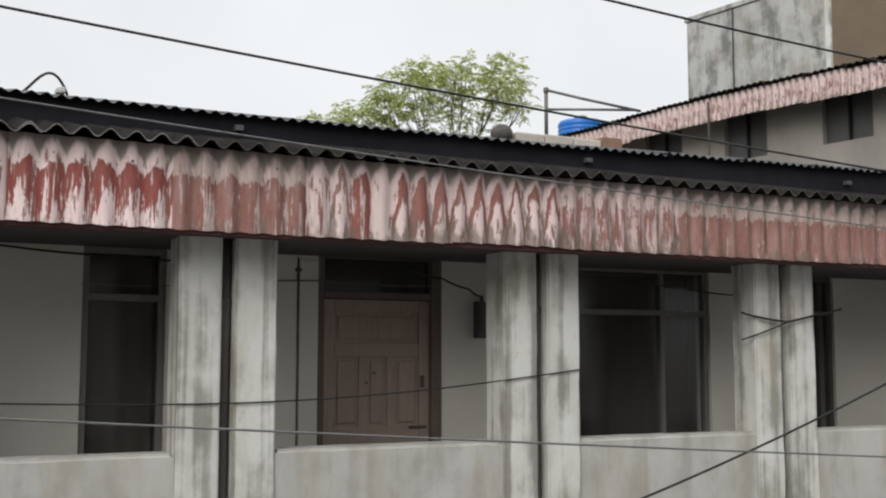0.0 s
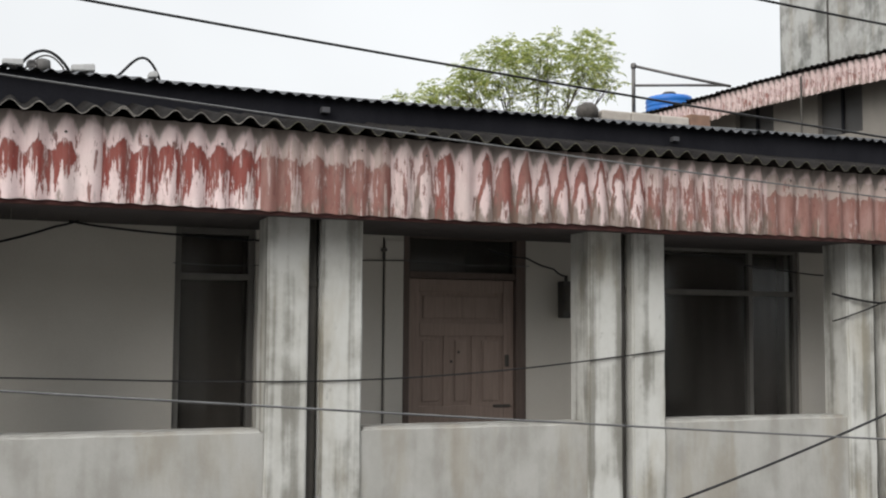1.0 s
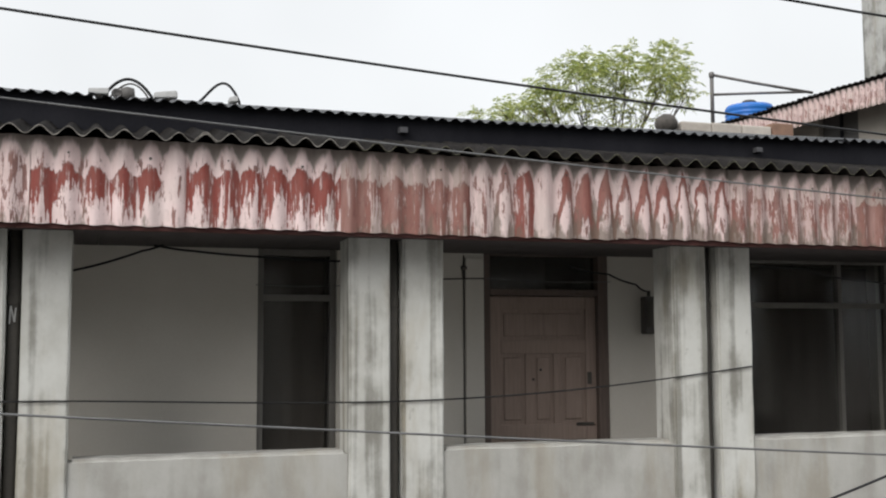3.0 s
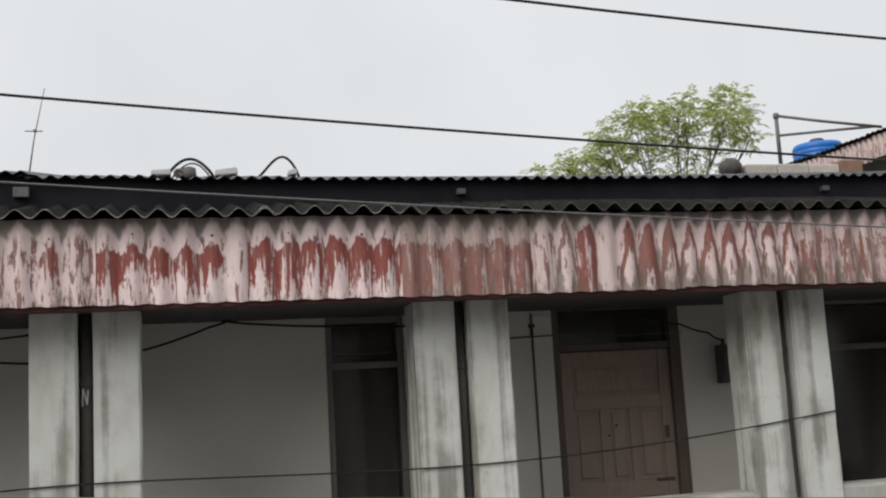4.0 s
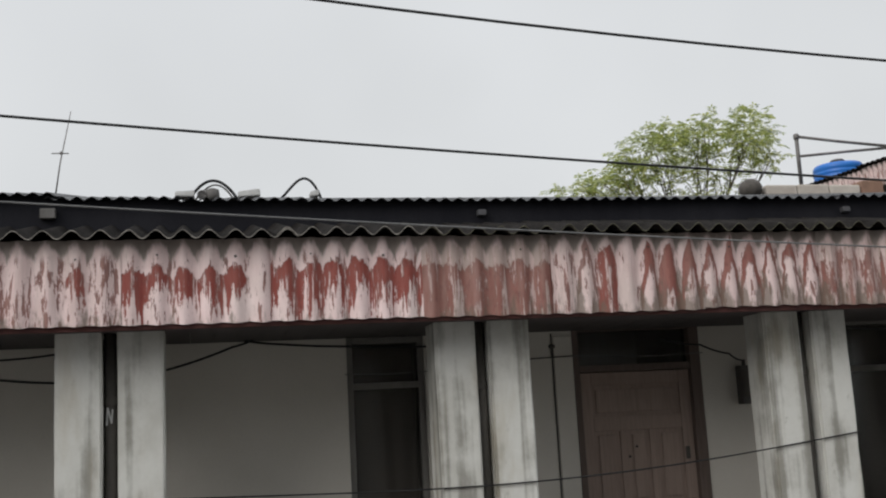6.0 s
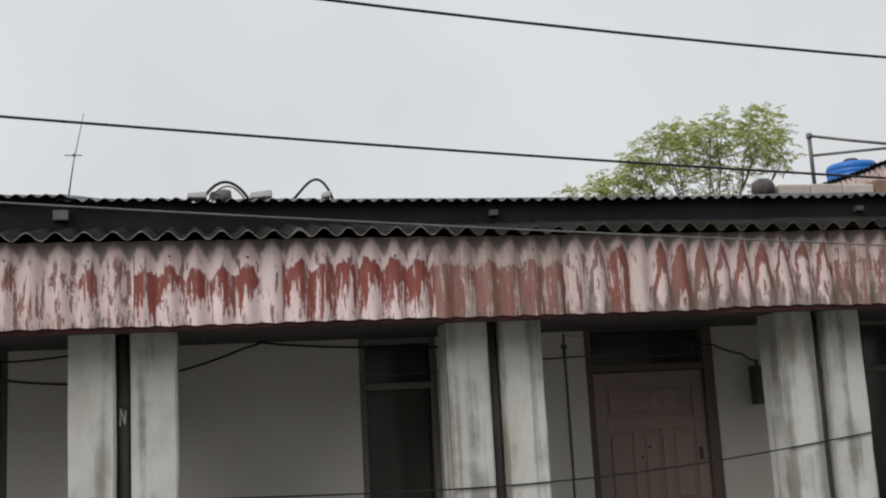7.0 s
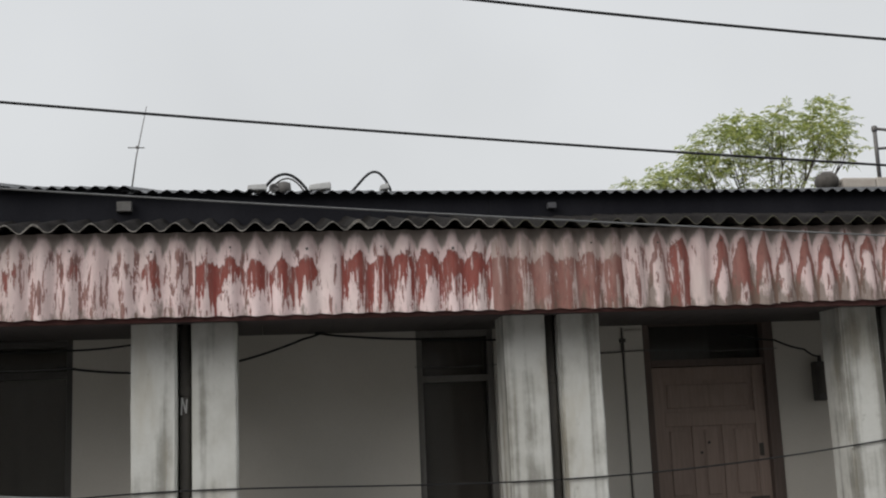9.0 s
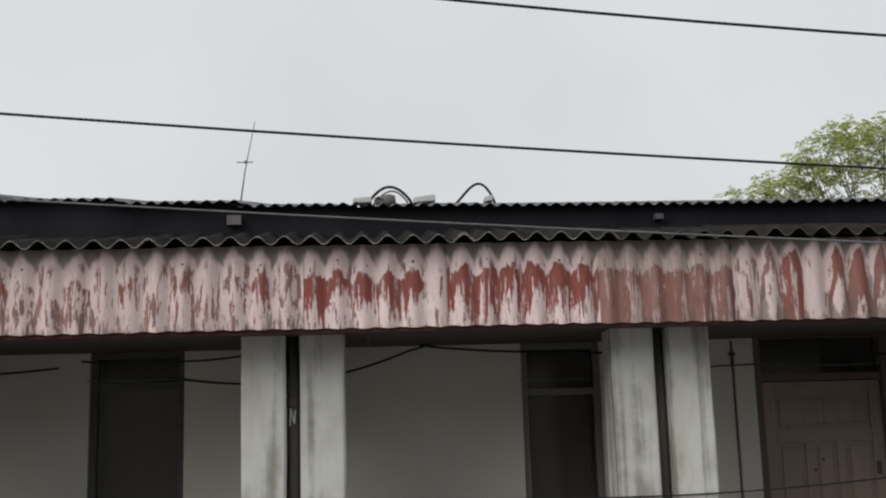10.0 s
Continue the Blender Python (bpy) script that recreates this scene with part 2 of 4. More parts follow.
def glass_mat(name):
    """Old window glass under a diffuse film that paints the rain haze in."""
    m, n, l, p = nodes_of(name)
    d = noise_tex(n, l, coords(n, l, (1, 1, 0.5)), 3.0, 5)
    clear = n.new("ShaderNodeBsdfTransparent")
    clear.inputs[0].default_value = (0.80, 0.81, 0.80, 1)
    shine = n.new("ShaderNodeBsdfGlossy")
    shine.inputs["Roughness"].default_value = 0.12
    pane = n.new("ShaderNodeMixShader")
    pane.inputs[0].default_value = 0.025
    l.new(clear.outputs[0], pane.inputs[1])
    l.new(shine.outputs[0], pane.inputs[2])
    haze = n.new("ShaderNodeBsdfDiffuse")
    haze.inputs[0].default_value = (0.23, 0.215, 0.20, 1)
    film = n.new("ShaderNodeMixShader")
    l.new(remap(n, l, d, 0.3, 0.75, 0.08, 0.17), film.inputs[0])
    l.new(pane.outputs[0], film.inputs[1])
    l.new(haze.outputs[0], film.inputs[2])
    l.new(film.outputs[0], n["Material Output"].inputs[0])
    return m


def wood_mat(name, c1, c2, rough=0.6):
    m, n, l, p = nodes_of(name)
    g = noise_tex(n, l, coords(n, l, (30, 30, 1.6)), 2.0, 6, 0.65)
    s = noise_tex(n, l, coords(n, l, (1, 1, 0.6)), 5.0, 5)
    col = mix(n, l, remap(n, l, g, 0.3, 0.72), c1, c2)
    col = mix(n, l, remap(n, l, s, 0.5, 0.8, 0, 0.45), col, tuple(v * 0.55 for v in c1))
    l.new(col, p.inputs["Base Color"])
    p.inputs["Roughness"].default_value = rough
    bump(n, l, p, g, 0.2, 0.003)
    return m


M_COLUMN = streaked_concrete("mouldy_whitewashed_concrete", (0.58, 0.578, 0.545), (0.445, 0.438, 0.402), (0.14, 0.132, 0.108), 0.72, 6.0)
M_PARAPET = streaked_concrete("stained_plaster", (0.44, 0.432, 0.405), (0.36, 0.352, 0.325), (0.22, 0.205, 0.175), 0.35, 3.5)
M_INNER = plain("dusty_white_plaster", (0.61, 0.58, 0.525), (0.545, 0.515, 0.46), 1.6, rough=0.85, relief=0.1)
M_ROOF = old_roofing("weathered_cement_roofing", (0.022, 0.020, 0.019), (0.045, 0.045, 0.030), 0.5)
# worn sheet ends, with the light they catch painted into the colour
M_EDGE_LIT = plain("worn_lit_sheet_edge", (0.36, 0.335, 0.30), (0.05, 0.045, 0.04), 17, rough=0.85)
M_EDGE_MOSS = plain("lichened_cement_sheet_edge", (0.05, 0.045, 0.035), (0.13, 0.125, 0.085), 14, rough=0.9)
M_ROOF_UP = old_roofing("dark_wet_sheet_roofing", (0.024, 0.025, 0.028), (0.05, 0.046, 0.04), 0.3, True)
M_DARK = plain("near_black_boards", (0.012, 0.0122, 0.0155), (0.021, 0.021, 0.025), 3, (1, 1, 0.4), 0.9, gloss=0.1)
M_BEAM = wood_mat("dark_brown_timber", (0.078, 0.068, 0.067), (0.055, 0.048, 0.047), 0.9)
M_MAROON = plain("dark_maroon_painted_timber", (0.10, 0.034, 0.030), (0.065, 0.028, 0.026), 5, rough=0.8)
M_DOOR = wood_mat("faded_brown_door", (0.315, 0.24, 0.203), (0.245, 0.184, 0.155), 0.8)
M_FRAME_BROWN = wood_mat("reddish_brown_frame", (0.13, 0.098, 0.083), (0.095, 0.07, 0.06), 0.8)
M_FRAME = plain("greyed_painted_frame", (0.21, 0.20, 0.185), (0.145, 0.137, 0.126), 6, (1, 1, 0.3), 0.6)
M_FRAME_DARK = plain("dark_painted_frame", (0.09, 0.085, 0.08), (0.06, 0.055, 0.05), 6, (1, 1, 0.3), 0.6)
M_GLASS = glass_mat("hazed_glass")
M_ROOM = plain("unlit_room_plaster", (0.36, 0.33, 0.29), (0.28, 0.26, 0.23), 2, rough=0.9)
# sheets behind the glass: the rooms' gloom is put into their colour
M_ROOM_GLOOM = plain("painted_room_gloom", (0.12, 0.10, 0.088), (0.095, 0.08, 0.07), 3, (6, 1, 0.2), 0.95, gloss=0.1)
M_ROOM_GLOOM_DEEP = plain("painted_room_gloom_deep", (0.062, 0.052, 0.048), (0.05, 0.042, 0.039), 3, (6, 1, 0.2), 0.95, gloss=0.1)
M_PIPE = plain("tarred_iron_pipe", (0.05, 0.047, 0.042), (0.085, 0.076, 0.065), 4, (1, 1, 0.3), 0.7)
M_WIRE = plain("black_cable_sheath", (0.014, 0.014, 0.015), (0.024, 0.024, 0.025), 8, rough=0.6, gloss=0.2)
M_WIRE_PALE = plain("bare_aluminium_wire", (0.15, 0.15, 0.15), (0.08, 0.08, 0.08), 8, rough=0.5, metal=0.2)
M_GREY = plain("grey_cement_block", (0.13, 0.125, 0.12), (0.085, 0.08, 0.075), 9, rough=0.85)
M_BLOCK = plain("dark_grey_cement_block", (0.085, 0.085, 0.09), (0.065, 0.065, 0.07), 9, rough=0.9, gloss=0.15)
M_STEEL = plain("galvanised_pipe", (0.16, 0.155, 0.15), (0.10, 0.09, 0.085), 5, rough=0.5, metal=0.4)
M_WHITE = plain("yellowed_white_plastic", (0.55, 0.55, 0.54), (0.42, 0.42, 0.41), 6, rough=0.6)
M_BLUE = plain("blue_polythene", (0.012, 0.11, 0.42), (0.02, 0.16, 0.50), 3, rough=0.4, relief=0.05)
M_STONE = plain("weathered_clay", (0.10, 0.09, 0.08), (0.055, 0.05, 0.045), 12, rough=0.9)
M_CREAM = plain("cream_cement_capping", (0.50, 0.46, 0.41), (0.36, 0.32, 0.28), 5, rough=0.85)
M_BRICK = plain("brown_brick", (0.25, 0.15, 0.105), (0.18, 0.11, 0.08), 8, rough=0.9)
M_WING = plain("grey_beige_render", (0.30, 0.277, 0.248), (0.215, 0.198, 0.176), 1.2, (1, 1, 0.5), 0.9)
M_TOWER = streaked_concrete("mouldy_raw_concrete", (0.40, 0.40, 0.38), (0.28, 0.275, 0.255), (0.11, 0.112, 0.10), 0.8, 1.6)
# dark panes of the far wing, lightened to paint in the rain haze
M_WING_GLASS = plain("hazed_dark_window", (0.075, 0.072, 0.070), (0.055, 0.053, 0.052), 2.0, rough=0.5)
M_BROWN = plain("brown_render", (0.17, 0.125, 0.085), (0.13, 0.10, 0.07), 1.5, rough=0.9)
M_BARK = plain("grey_brown_bark", (0.11, 0.085, 0.065), (0.06, 0.048, 0.038), 9, (1, 1, 0.25), 0.9, relief=0.5)
M_GROUND = plain("wet_earth", (0.10, 0.085, 0.07), (0.06, 0.052, 0.045), 0.4, rough=0.7)
# unseen lane and terrace, made pale to bounce light up under the eave
M_ROAD = plain("pale_bounce_lane", (0.27, 0.26, 0.245), (0.20, 0.195, 0.185), 1.0, rough=0.45)
M_TERRACE = plain("terrace_cement", (0.44, 0.43, 0.41), (0.36, 0.35, 0.335), 1.0, rough=0.8)


def leaf_mat():
    m, n, l, p = nodes_of("pinnate_leaf_green")
    g = n.new("ShaderNodeNewGeometry")
    r = n.new("ShaderNodeValToRGB")
    r.color_ramp.elements[0].color = (0.165, 0.20, 0.085, 1)
    r.color_ramp.elements[1].color = (0.56, 0.56, 0.21, 1)
    e = r.color_ramp.elements.new(0.55)
    e.color = (0.36, 0.42, 0.125, 1)
    l.new(g.outputs["Random Per Island"], r.inputs[0])
    l.new(r.outputs[0], p.inputs["Base Color"])
    p.inputs["Roughness"].default_value = 0.5
    t = n.new("ShaderNodeBsdfTranslucent")
    l.new(r.outputs[0], t.inputs[0])
    s = n.new("ShaderNodeMixShader")
    s.inputs[0].default_value = 0.55
    l.new(p.outputs[0], s.inputs[1])
    l.new(t.outputs[0], s.inputs[2])
    l.new(s.outputs[0], n["Material Output"].inputs[0])
    return m


M_LEAF = leaf_mat()
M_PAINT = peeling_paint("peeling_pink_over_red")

# ---- mesh helpers ----
def part(name, bm, material, parent=None, label=""):
    me = bpy.data.meshes.new(name)
    bm.normal_update()
    bm.to_mesh(me)
    bm.free()
    me.materials.append(material)
    ob = new(name, me)
    if parent is not None:
        ob.parent = parent
    if label:
        tagged(ob, label)
    return ob


def smooth(ob):
    for f in ob.data.polygons:
        f.use_smooth = True
    return ob


def empty(name, at=(0, 0, 0)):
    ob = new(name)
    ob.matrix_basis = Matrix.Translation(at)
    ob.empty_display_size = 0.1
    return ob


def add_box(bm, x0, x1, y0, y1, z0, z1):
    r = bmesh.ops.create_cube(bm, size=1.0, matrix=Matrix.Translation(((x0 + x1) / 2, (y0 + y1) / 2, (z0 + z1) / 2))
                              @ Matrix.Diagonal((x1 - x0, y1 - y0, z1 - z0, 1)))
    return r["verts"]


def box(x0, x1, y0, y1, z0, z1, bevel=0.0, seg=2):
    bm = bmesh.new()
    add_box(bm, x0, x1, y0, y1, z0, z1)
    if bevel:
        bmesh.ops.bevel(bm, geom=bm.edges[:], offset=bevel, segments=seg, profile=0.6, affect="EDGES")
    return bm


def tube(points, radius, sides=8, bm=None, closed_ends=True):
    """A round rod along points; radius one number or one for each point."""
    bm = bm or bmesh.new()
    pts = [Vector(p) for p in points]
    rad = radius if isinstance(radius, (list, tuple)) else [radius] * len(pts)
    rings = []
    side = None
    for i, p in enumerate(pts):
        d = (pts[min(i + 1, len(pts) - 1)] - pts[max(i - 1, 0)]).normalized()
        if side is None:
            side = d.orthogonal().normalized()
        side = (side - d * side.dot(d)).normalized()
        up = d.cross(side)
        rings.append([bm.verts.new(p + (side * math.cos(a) + up * math.sin(a)) * rad[i])
                      for a in (math.tau * k / sides for k in range(sides))])
    for a, b in zip(rings, rings[1:]):
        for k in range(sides):
            bm.faces.new((a[k], a[(k + 1) % sides], b[(k + 1) % sides], b[k]))
    if closed_ends:
        bm.faces.new(rings[0][::-1])
        bm.faces.new(rings[-1])
    return bm


def lathe(profile, at=(0, 0, 0), sides=24):
    """A turned solid from (radius, z) pairs."""
    bm = bmesh.new()
    rings = [[bm.verts.new((at[0] + r * math.cos(math.tau * k / sides), at[1] + r * math.sin(math.tau * k / sides), at[2] + z))
              for k in range(sides)] for r, z in profile]
    for a, b in zip(rings, rings[1:]):
        for k in range(sides):
            bm.faces.new((a[k], a[(k + 1) % sides], b[(k + 1) % sides], b[k]))
    bm.faces.new(rings[0][::-1])
    bm.faces.new(rings[-1])
    return bm


def corrugated(x0, x1, p0, p1, out, pitch, amp, thick, phase, rows=3, wob=0.0, per=10, seed=0, scallop=0.0):
    """A corrugated sheet that runs from x0 to x1 and, across, from (y, z) p0 to p1; out: the (y, z) direction of its crests."""
    rnd = random.Random(seed)
    bm = bmesh.new()
    nx = max(2, round((x1 - x0) / pitch * per))
    o = Vector((0, *out)).normalized()
    layers = []
    lift = [rnd.uniform(-wob, wob) for _ in range(rows + 1)]
    tilt = rnd.uniform(-wob, wob)
    for side in (0, 1):
        grid = []
        for j in range(rows + 1):
            f = j / rows
            row = []
            for i in range(nx + 1):
                x = x0 + (x1 - x0) * i / nx
                h = amp * math.cos(math.tau * (x - phase) / pitch) + (thick if side else 0)
                h += lift[j] * 0.3 + tilt * (i / nx - 0.5)
                base = Vector((x, p0[0] + (p1[0] - p0[0]) * f, p0[1] + (p1[1] - p0[1]) * f))
                if j == 0:
                    base.z -= scallop * math.cos(math.tau * (x - phase) / pitch) * rnd.uniform(0.6, 1.4)
                row.append(bm.verts.new(base + o * h))
            grid.append(row)
        layers.append(grid)
    for side, grid in enumerate(layers):
        for j in range(rows):
            for i in range(nx):
                q = (grid[j][i], grid[j][i + 1], grid[j + 1][i + 1], grid[j + 1][i])
                bm.faces.new(q if side else q[::-1])
    a, b = layers
    for i in range(nx):
        bm.faces.new((a[0][i], a[0][i + 1], b[0][i + 1], b[0][i]))
        bm.faces.new((a[-1][i + 1], a[-1][i], b[-1][i], b[-1][i + 1]))
    for j in range(rows):
        bm.faces.new((a[j + 1][0], a[j][0], b[j][0], b[j + 1][0]))
        bm.faces.new((a[j][-1], a[j + 1][-1], b[j + 1][-1], b[j][-1]))
    bmesh.ops.recalc_face_normals(bm, faces=bm.faces[:])
    return bm


# ---- ground, street and the terrace on which the camera stands ----
GROUND = -3.3
WEST, EAST = -7.5, 13.2
tagged(part("ground", box(-900, 900, -900, 900, GROUND - 0.5, GROUND), M_GROUND), "bare wet earth ground", "ground", kind="structure")
tagged(part("road", box(-60, 60, -5.2, -1.6, GROUND, GROUND + 0.02), M_ROAD), "unseen lane between the houses, kept pale to bounce light", "road", kind="structure")
tagged(part("wall_opposite", box(-9, 12, -14, -5.6, GROUND, -0.12, 0.02), M_TERRACE), "plain cement house block with a flat terrace", "house", kind="structure")

# unseen wall added behind the camera; keeps low sky off panes and verandah
tagged(part("wall_opposite_upper", box(-9, 12, -10.2, -9.9, -0.118, 4.4, 0.02), M_TERRACE), "unseen plain wall added behind the terrace to block low sky", "wall", kind="structure")

for n_b, x0, x1, top in (("wall_lane_west", -12.0, -9.2, 6.2), ("wall_lane_east", 17.0, 19.0, 9.0)):
    tagged(part(n_b, box(x0, x1, -5.5, -0.6, GROUND, top, 0.02), M_TERRACE), "plain cement house wall closing the lane", "wall", kind="structure")

# ---- main house: shell ----
FLOOR_T = 0.15
tagged(part("wall_lower", box(WEST, EAST, 0.02, 8.2, GROUND, -FLOOR_T), M_PARAPET), "plain plastered lower storey", "wall", kind="structure")
tagged(part("floor", box(WEST, EAST, 0.02, 8.2, -FLOOR_T + 0.002, 0.0), M_TERRACE), "cement verandah floor", "floor", kind="structure")
for n_w, x in (("wall_west", WEST), ("wall_east", EAST - 0.2)):
    tagged(part(n_w, box(x, x + 0.2, 0.3, 8.2, 0.004, 2.95), M_INNER), "plastered end wall", "wall", kind="structure")
tagged(part("wall_north", box(WEST + 0.2, EAST - 0.2, 8.0, 8.2, 0.004, 2.95), M_INNER), "plastered rear wall", "wall", kind="structure")

BACK, BT = 1.1, 0.2
WALL_TOP = 2.9
# solid stretches of the back wall, and its openings: (x0, x1, sill, head)
openings = [(-5.6, -4.7, 0.0, 2.24), (-1.73, -1.10, 0.0, 2.24), (1.205, 1.76, 0.0, 2.24), (2.86, 3.86, 0.0, 2.28),
            (4.95, 6.47, 0.55, 2.26), (7.15, 7.93, 0.0, 2.24), (9.4, 10.4, 0.0, 2.28)]
x = WEST + 0.2
for a, b, lo, hi in openings + [(EAST - 0.2, EAST - 0.2, 0, 0)]:
    spans = [(x, a, 0.004, WALL_TOP)]
    if b > a:
        spans.append((a, b, hi, WALL_TOP))
        if lo > 0:
            spans.append((a, b, 0.004, lo))
    for x0, x1, z0, z1 in spans:
        tagged(part("wall_verandah", box(x0, x1, BACK, BACK + BT, z0, z1), M_INNER), "dusty off-white plastered verandah wall", "wall", kind="structure")
    x = b
# closed rooms added so that the openings stay dark
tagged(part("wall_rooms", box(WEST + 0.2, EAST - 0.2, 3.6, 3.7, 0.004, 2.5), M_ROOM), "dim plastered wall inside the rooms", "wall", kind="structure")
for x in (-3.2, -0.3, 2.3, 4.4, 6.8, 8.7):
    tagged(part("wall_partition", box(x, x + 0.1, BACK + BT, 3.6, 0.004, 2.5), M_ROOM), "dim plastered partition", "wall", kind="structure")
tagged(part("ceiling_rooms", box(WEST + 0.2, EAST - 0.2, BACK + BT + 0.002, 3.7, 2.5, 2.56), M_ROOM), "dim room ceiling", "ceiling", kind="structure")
bm = bmesh.new()
x = WEST
while x < EAST:
    add_box(bm, x, min(x + 0.147, EAST), 0.0, BACK - 0.004, 2.236, 2.255)
    x += 0.15
tagged(part("ceiling", bm, M_BEAM), "dark brown boarded verandah ceiling", "ceiling", kind="structure")
tagged(part("trim", box(WEST, EAST, -0.02, 0.25, 2.216, 2.234, 0.004), M_BEAM), "dark timber plate over the columns", "trim", kind="structure")
tagged(part("soffit", box(WEST, EAST, -0.31, -0.02, 2.262, 2.28, 0.003), M_BEAM), "dark timber soffit behind the fascia", "trim", kind="structure")

tagged(part("eave_batten", box(WEST, EAST, -0.325, -0.285, 2.190, 2.2615, 0.004), M_MAROON), "dark maroon timber batten behind the fascia's foot", "trim", kind="structure")

# ---- columns in pairs with a rain pipe between them ----
BAY = 2.2


def column(x0, x1):
    bm = bmesh.new()
    add_box(bm, x0, x1, 0.0, 0.27, -1.2, 2.215)
    bmesh.ops.subdivide_edges(bm, edges=[e for e in bm.edges if abs(e.verts[0].co.z - e.verts[1].co.z) > 1], cuts=14)
    rnd = random.Random(int(x0 * 100))
    for v in bm.verts:
        v.co.x += rnd.uniform(-0.003, 0.003)
        v.co.y += rnd.uniform(-0.003, 0.003)
    bmesh.ops.bevel(bm, geom=[e for e in bm.edges if abs(e.verts[0].co.z - e.verts[1].co.z) > 0.1], offset=0.012, segments=2, affect="EDGES")
    return bm


for k in range(-3, 6):
    ox = BAY * k
    tagged(part("column", column(ox - 0.60, ox - 0.342), M_COLUMN), "whitewashed concrete column streaked with black mould", "column", "verandah columns")
    tagged(part("column", column(ox - 0.26, ox + 0.003), M_COLUMN), "whitewashed concrete column streaked with black mould", "column", "verandah columns")
    pipe = empty("rain_pipe", (ox - 0.301, 0.10, GROUND))
    pts = [(0, 0, 0.0), (0, 0, 1.6), (0, 0, 3.2), (0, 0, 4.6), (0, 0, 5.52)]
    smooth(part("pipe", tube(pts, 0.034, 12), M_PIPE, pipe))
    for z in (1.75, 3.5, 5.1):
        part("collar", lathe([(0.037, z), (0.040, z + 0.005), (0.040, z + 0.05), (0.037, z + 0.055)], sides=12), M_PIPE, pipe)
    part("backing", box(-0.039, 0.039, 0.06, 0.12, 2.1, 5.5), M_PIPE, pipe)
    if k == 0:
        for a, b in (((-0.02, 4.99), (-0.016, 5.09)), ((-0.016, 5.09), (0.006, 5.0)), ((0.006, 5.0), (0.012, 5.08))):
            part("paint_mark", tube([(a[0], -0.035, a[1]), (b[0], -0.035, b[1])], 0.005, 5), M_WHITE, pipe, "smear of pale paint")
    tagged(pipe, "dark tarred rain pipe between two columns", "pipe", "rain pipes")

# parapets between the column pairs
for k in range(-3, 5):
    ox = BAY * k
    bm = box(ox + 0.005, ox + BAY - 0.602, 0.022, 0.24, -0.4, 0.935)
    bmesh.ops.subdivide_edges(bm, edges=[e for e in bm.edges if abs(e.verts[0].co.x - e.verts[1].co.x) > 1], cuts=16)
    rnd = random.Random(k + 50)
    for v in bm.verts:
        if v.co.z > 0.9:
            v.co.z += rnd.uniform(-0.003, 0.003)
    bmesh.ops.bevel(bm, geom=[e for e in bm.edges if min(v.co.z for v in e.verts) > 0.9], offset=0.022, segments=3, affect="EDGES")
    tagged(part("parapet", bm, M_PARAPET), "stained grey plaster parapet with a worn rounded top", "parapet", "verandah parapets", "structure")

# ---- fascia, lower roof, upper roof ----
fascia = empty("fascia")
tagged(fascia, "corrugated eave boards with pale pink paint peeling off red", "fascia", kind="structure")
# state of the paint: reach of the bare red, its upper edge, brownness, pale runs, outline, outline width, chips, grime
PINK = (0.0, 0.58, 0.22, 0.55, 0.0, 0.0, 0.80, 0.40)
STAIN = (1.7, 0.58, 1.0, 0.24, 0.0, 0.0, 0.3, 0.5)


def state(base, reach=None, top=None, brown=None, cut=None, outline=None, width=None, chips=None, grime=None):
    return tuple(b if v is None else v for b, v in zip(base, (reach, top, brown, cut, outline, width, chips, grime)))


WORN = state(PINK, 0.4, 0.61, 0.05, 0.34, chips=0.5, grime=0.15)
RUST = state(PINK, 1.5, 0.61, 0.80, 0.42, chips=0.3)
TALL = state(PINK, 0.0, 0.7, 0.48, 0.5, 1.0, 0.22, 0.5, 1.0)
MOTTLED = state(PINK, 0.9, 0.56, 0.75, 0.70, chips=0.85, grime=0.8)
# for each sheet: where it begins, and its corrugations
SHEETS = [(-1.10 - 0.88 * k, [state(PINK, r) for r in (0.35, 0.1, 0.0, 0.25, 0.0, 0.3)]) for k in range(7, 0, -1)] + [
    (-1.10, [state(PINK, r, chips=ch) for r, ch in ((0.0, 0.9), (0.15, 0.9), (0.0, 0.8), (0.1, 0.9), (0.3, 0.7), (0.0, 1.0))]),
    (-0.235, [state(WORN, r) for r in (0.46, 0.28, 0.34, 0.48, 0.34, 0.0)]),
    (0.617, [state(WORN, r, 0.655) for r in (0.70, 0.80, 0.42, 0.38, 0.52, 0.48)]),
    (1.449, [state(RUST, r) for r in (1.7, 1.0, 1.3, 1.5, 1.4, 1.2)]),
    (2.277, [state(PINK, brown=0.35), state(TALL, outline=0.7, width=0.25), state(RUST, 1.2, 0.76, 0.30, 0.42), state(PINK, brown=0.3, chips=0.3),
             state(TALL, width=0.42), state(TALL, width=0.85), state(TALL, width=0.5)]),
    (3.21, [state(TALL, width=w) for w in (0.22, 0.46, 0.38, 0.24, 0.22, 0.26)]),
    (4.04, [state(MOTTLED, r) for r in (1.2, 0.8, 0.6, 0.9, 0.5, 0.8, 0.6)])] + [
    (4.988 + SHEET * k, [state(STAIN, r) for r in (1.7, 1.8, 1.6, 1.3, 1.8, 1.6)]) for k in range(10)]
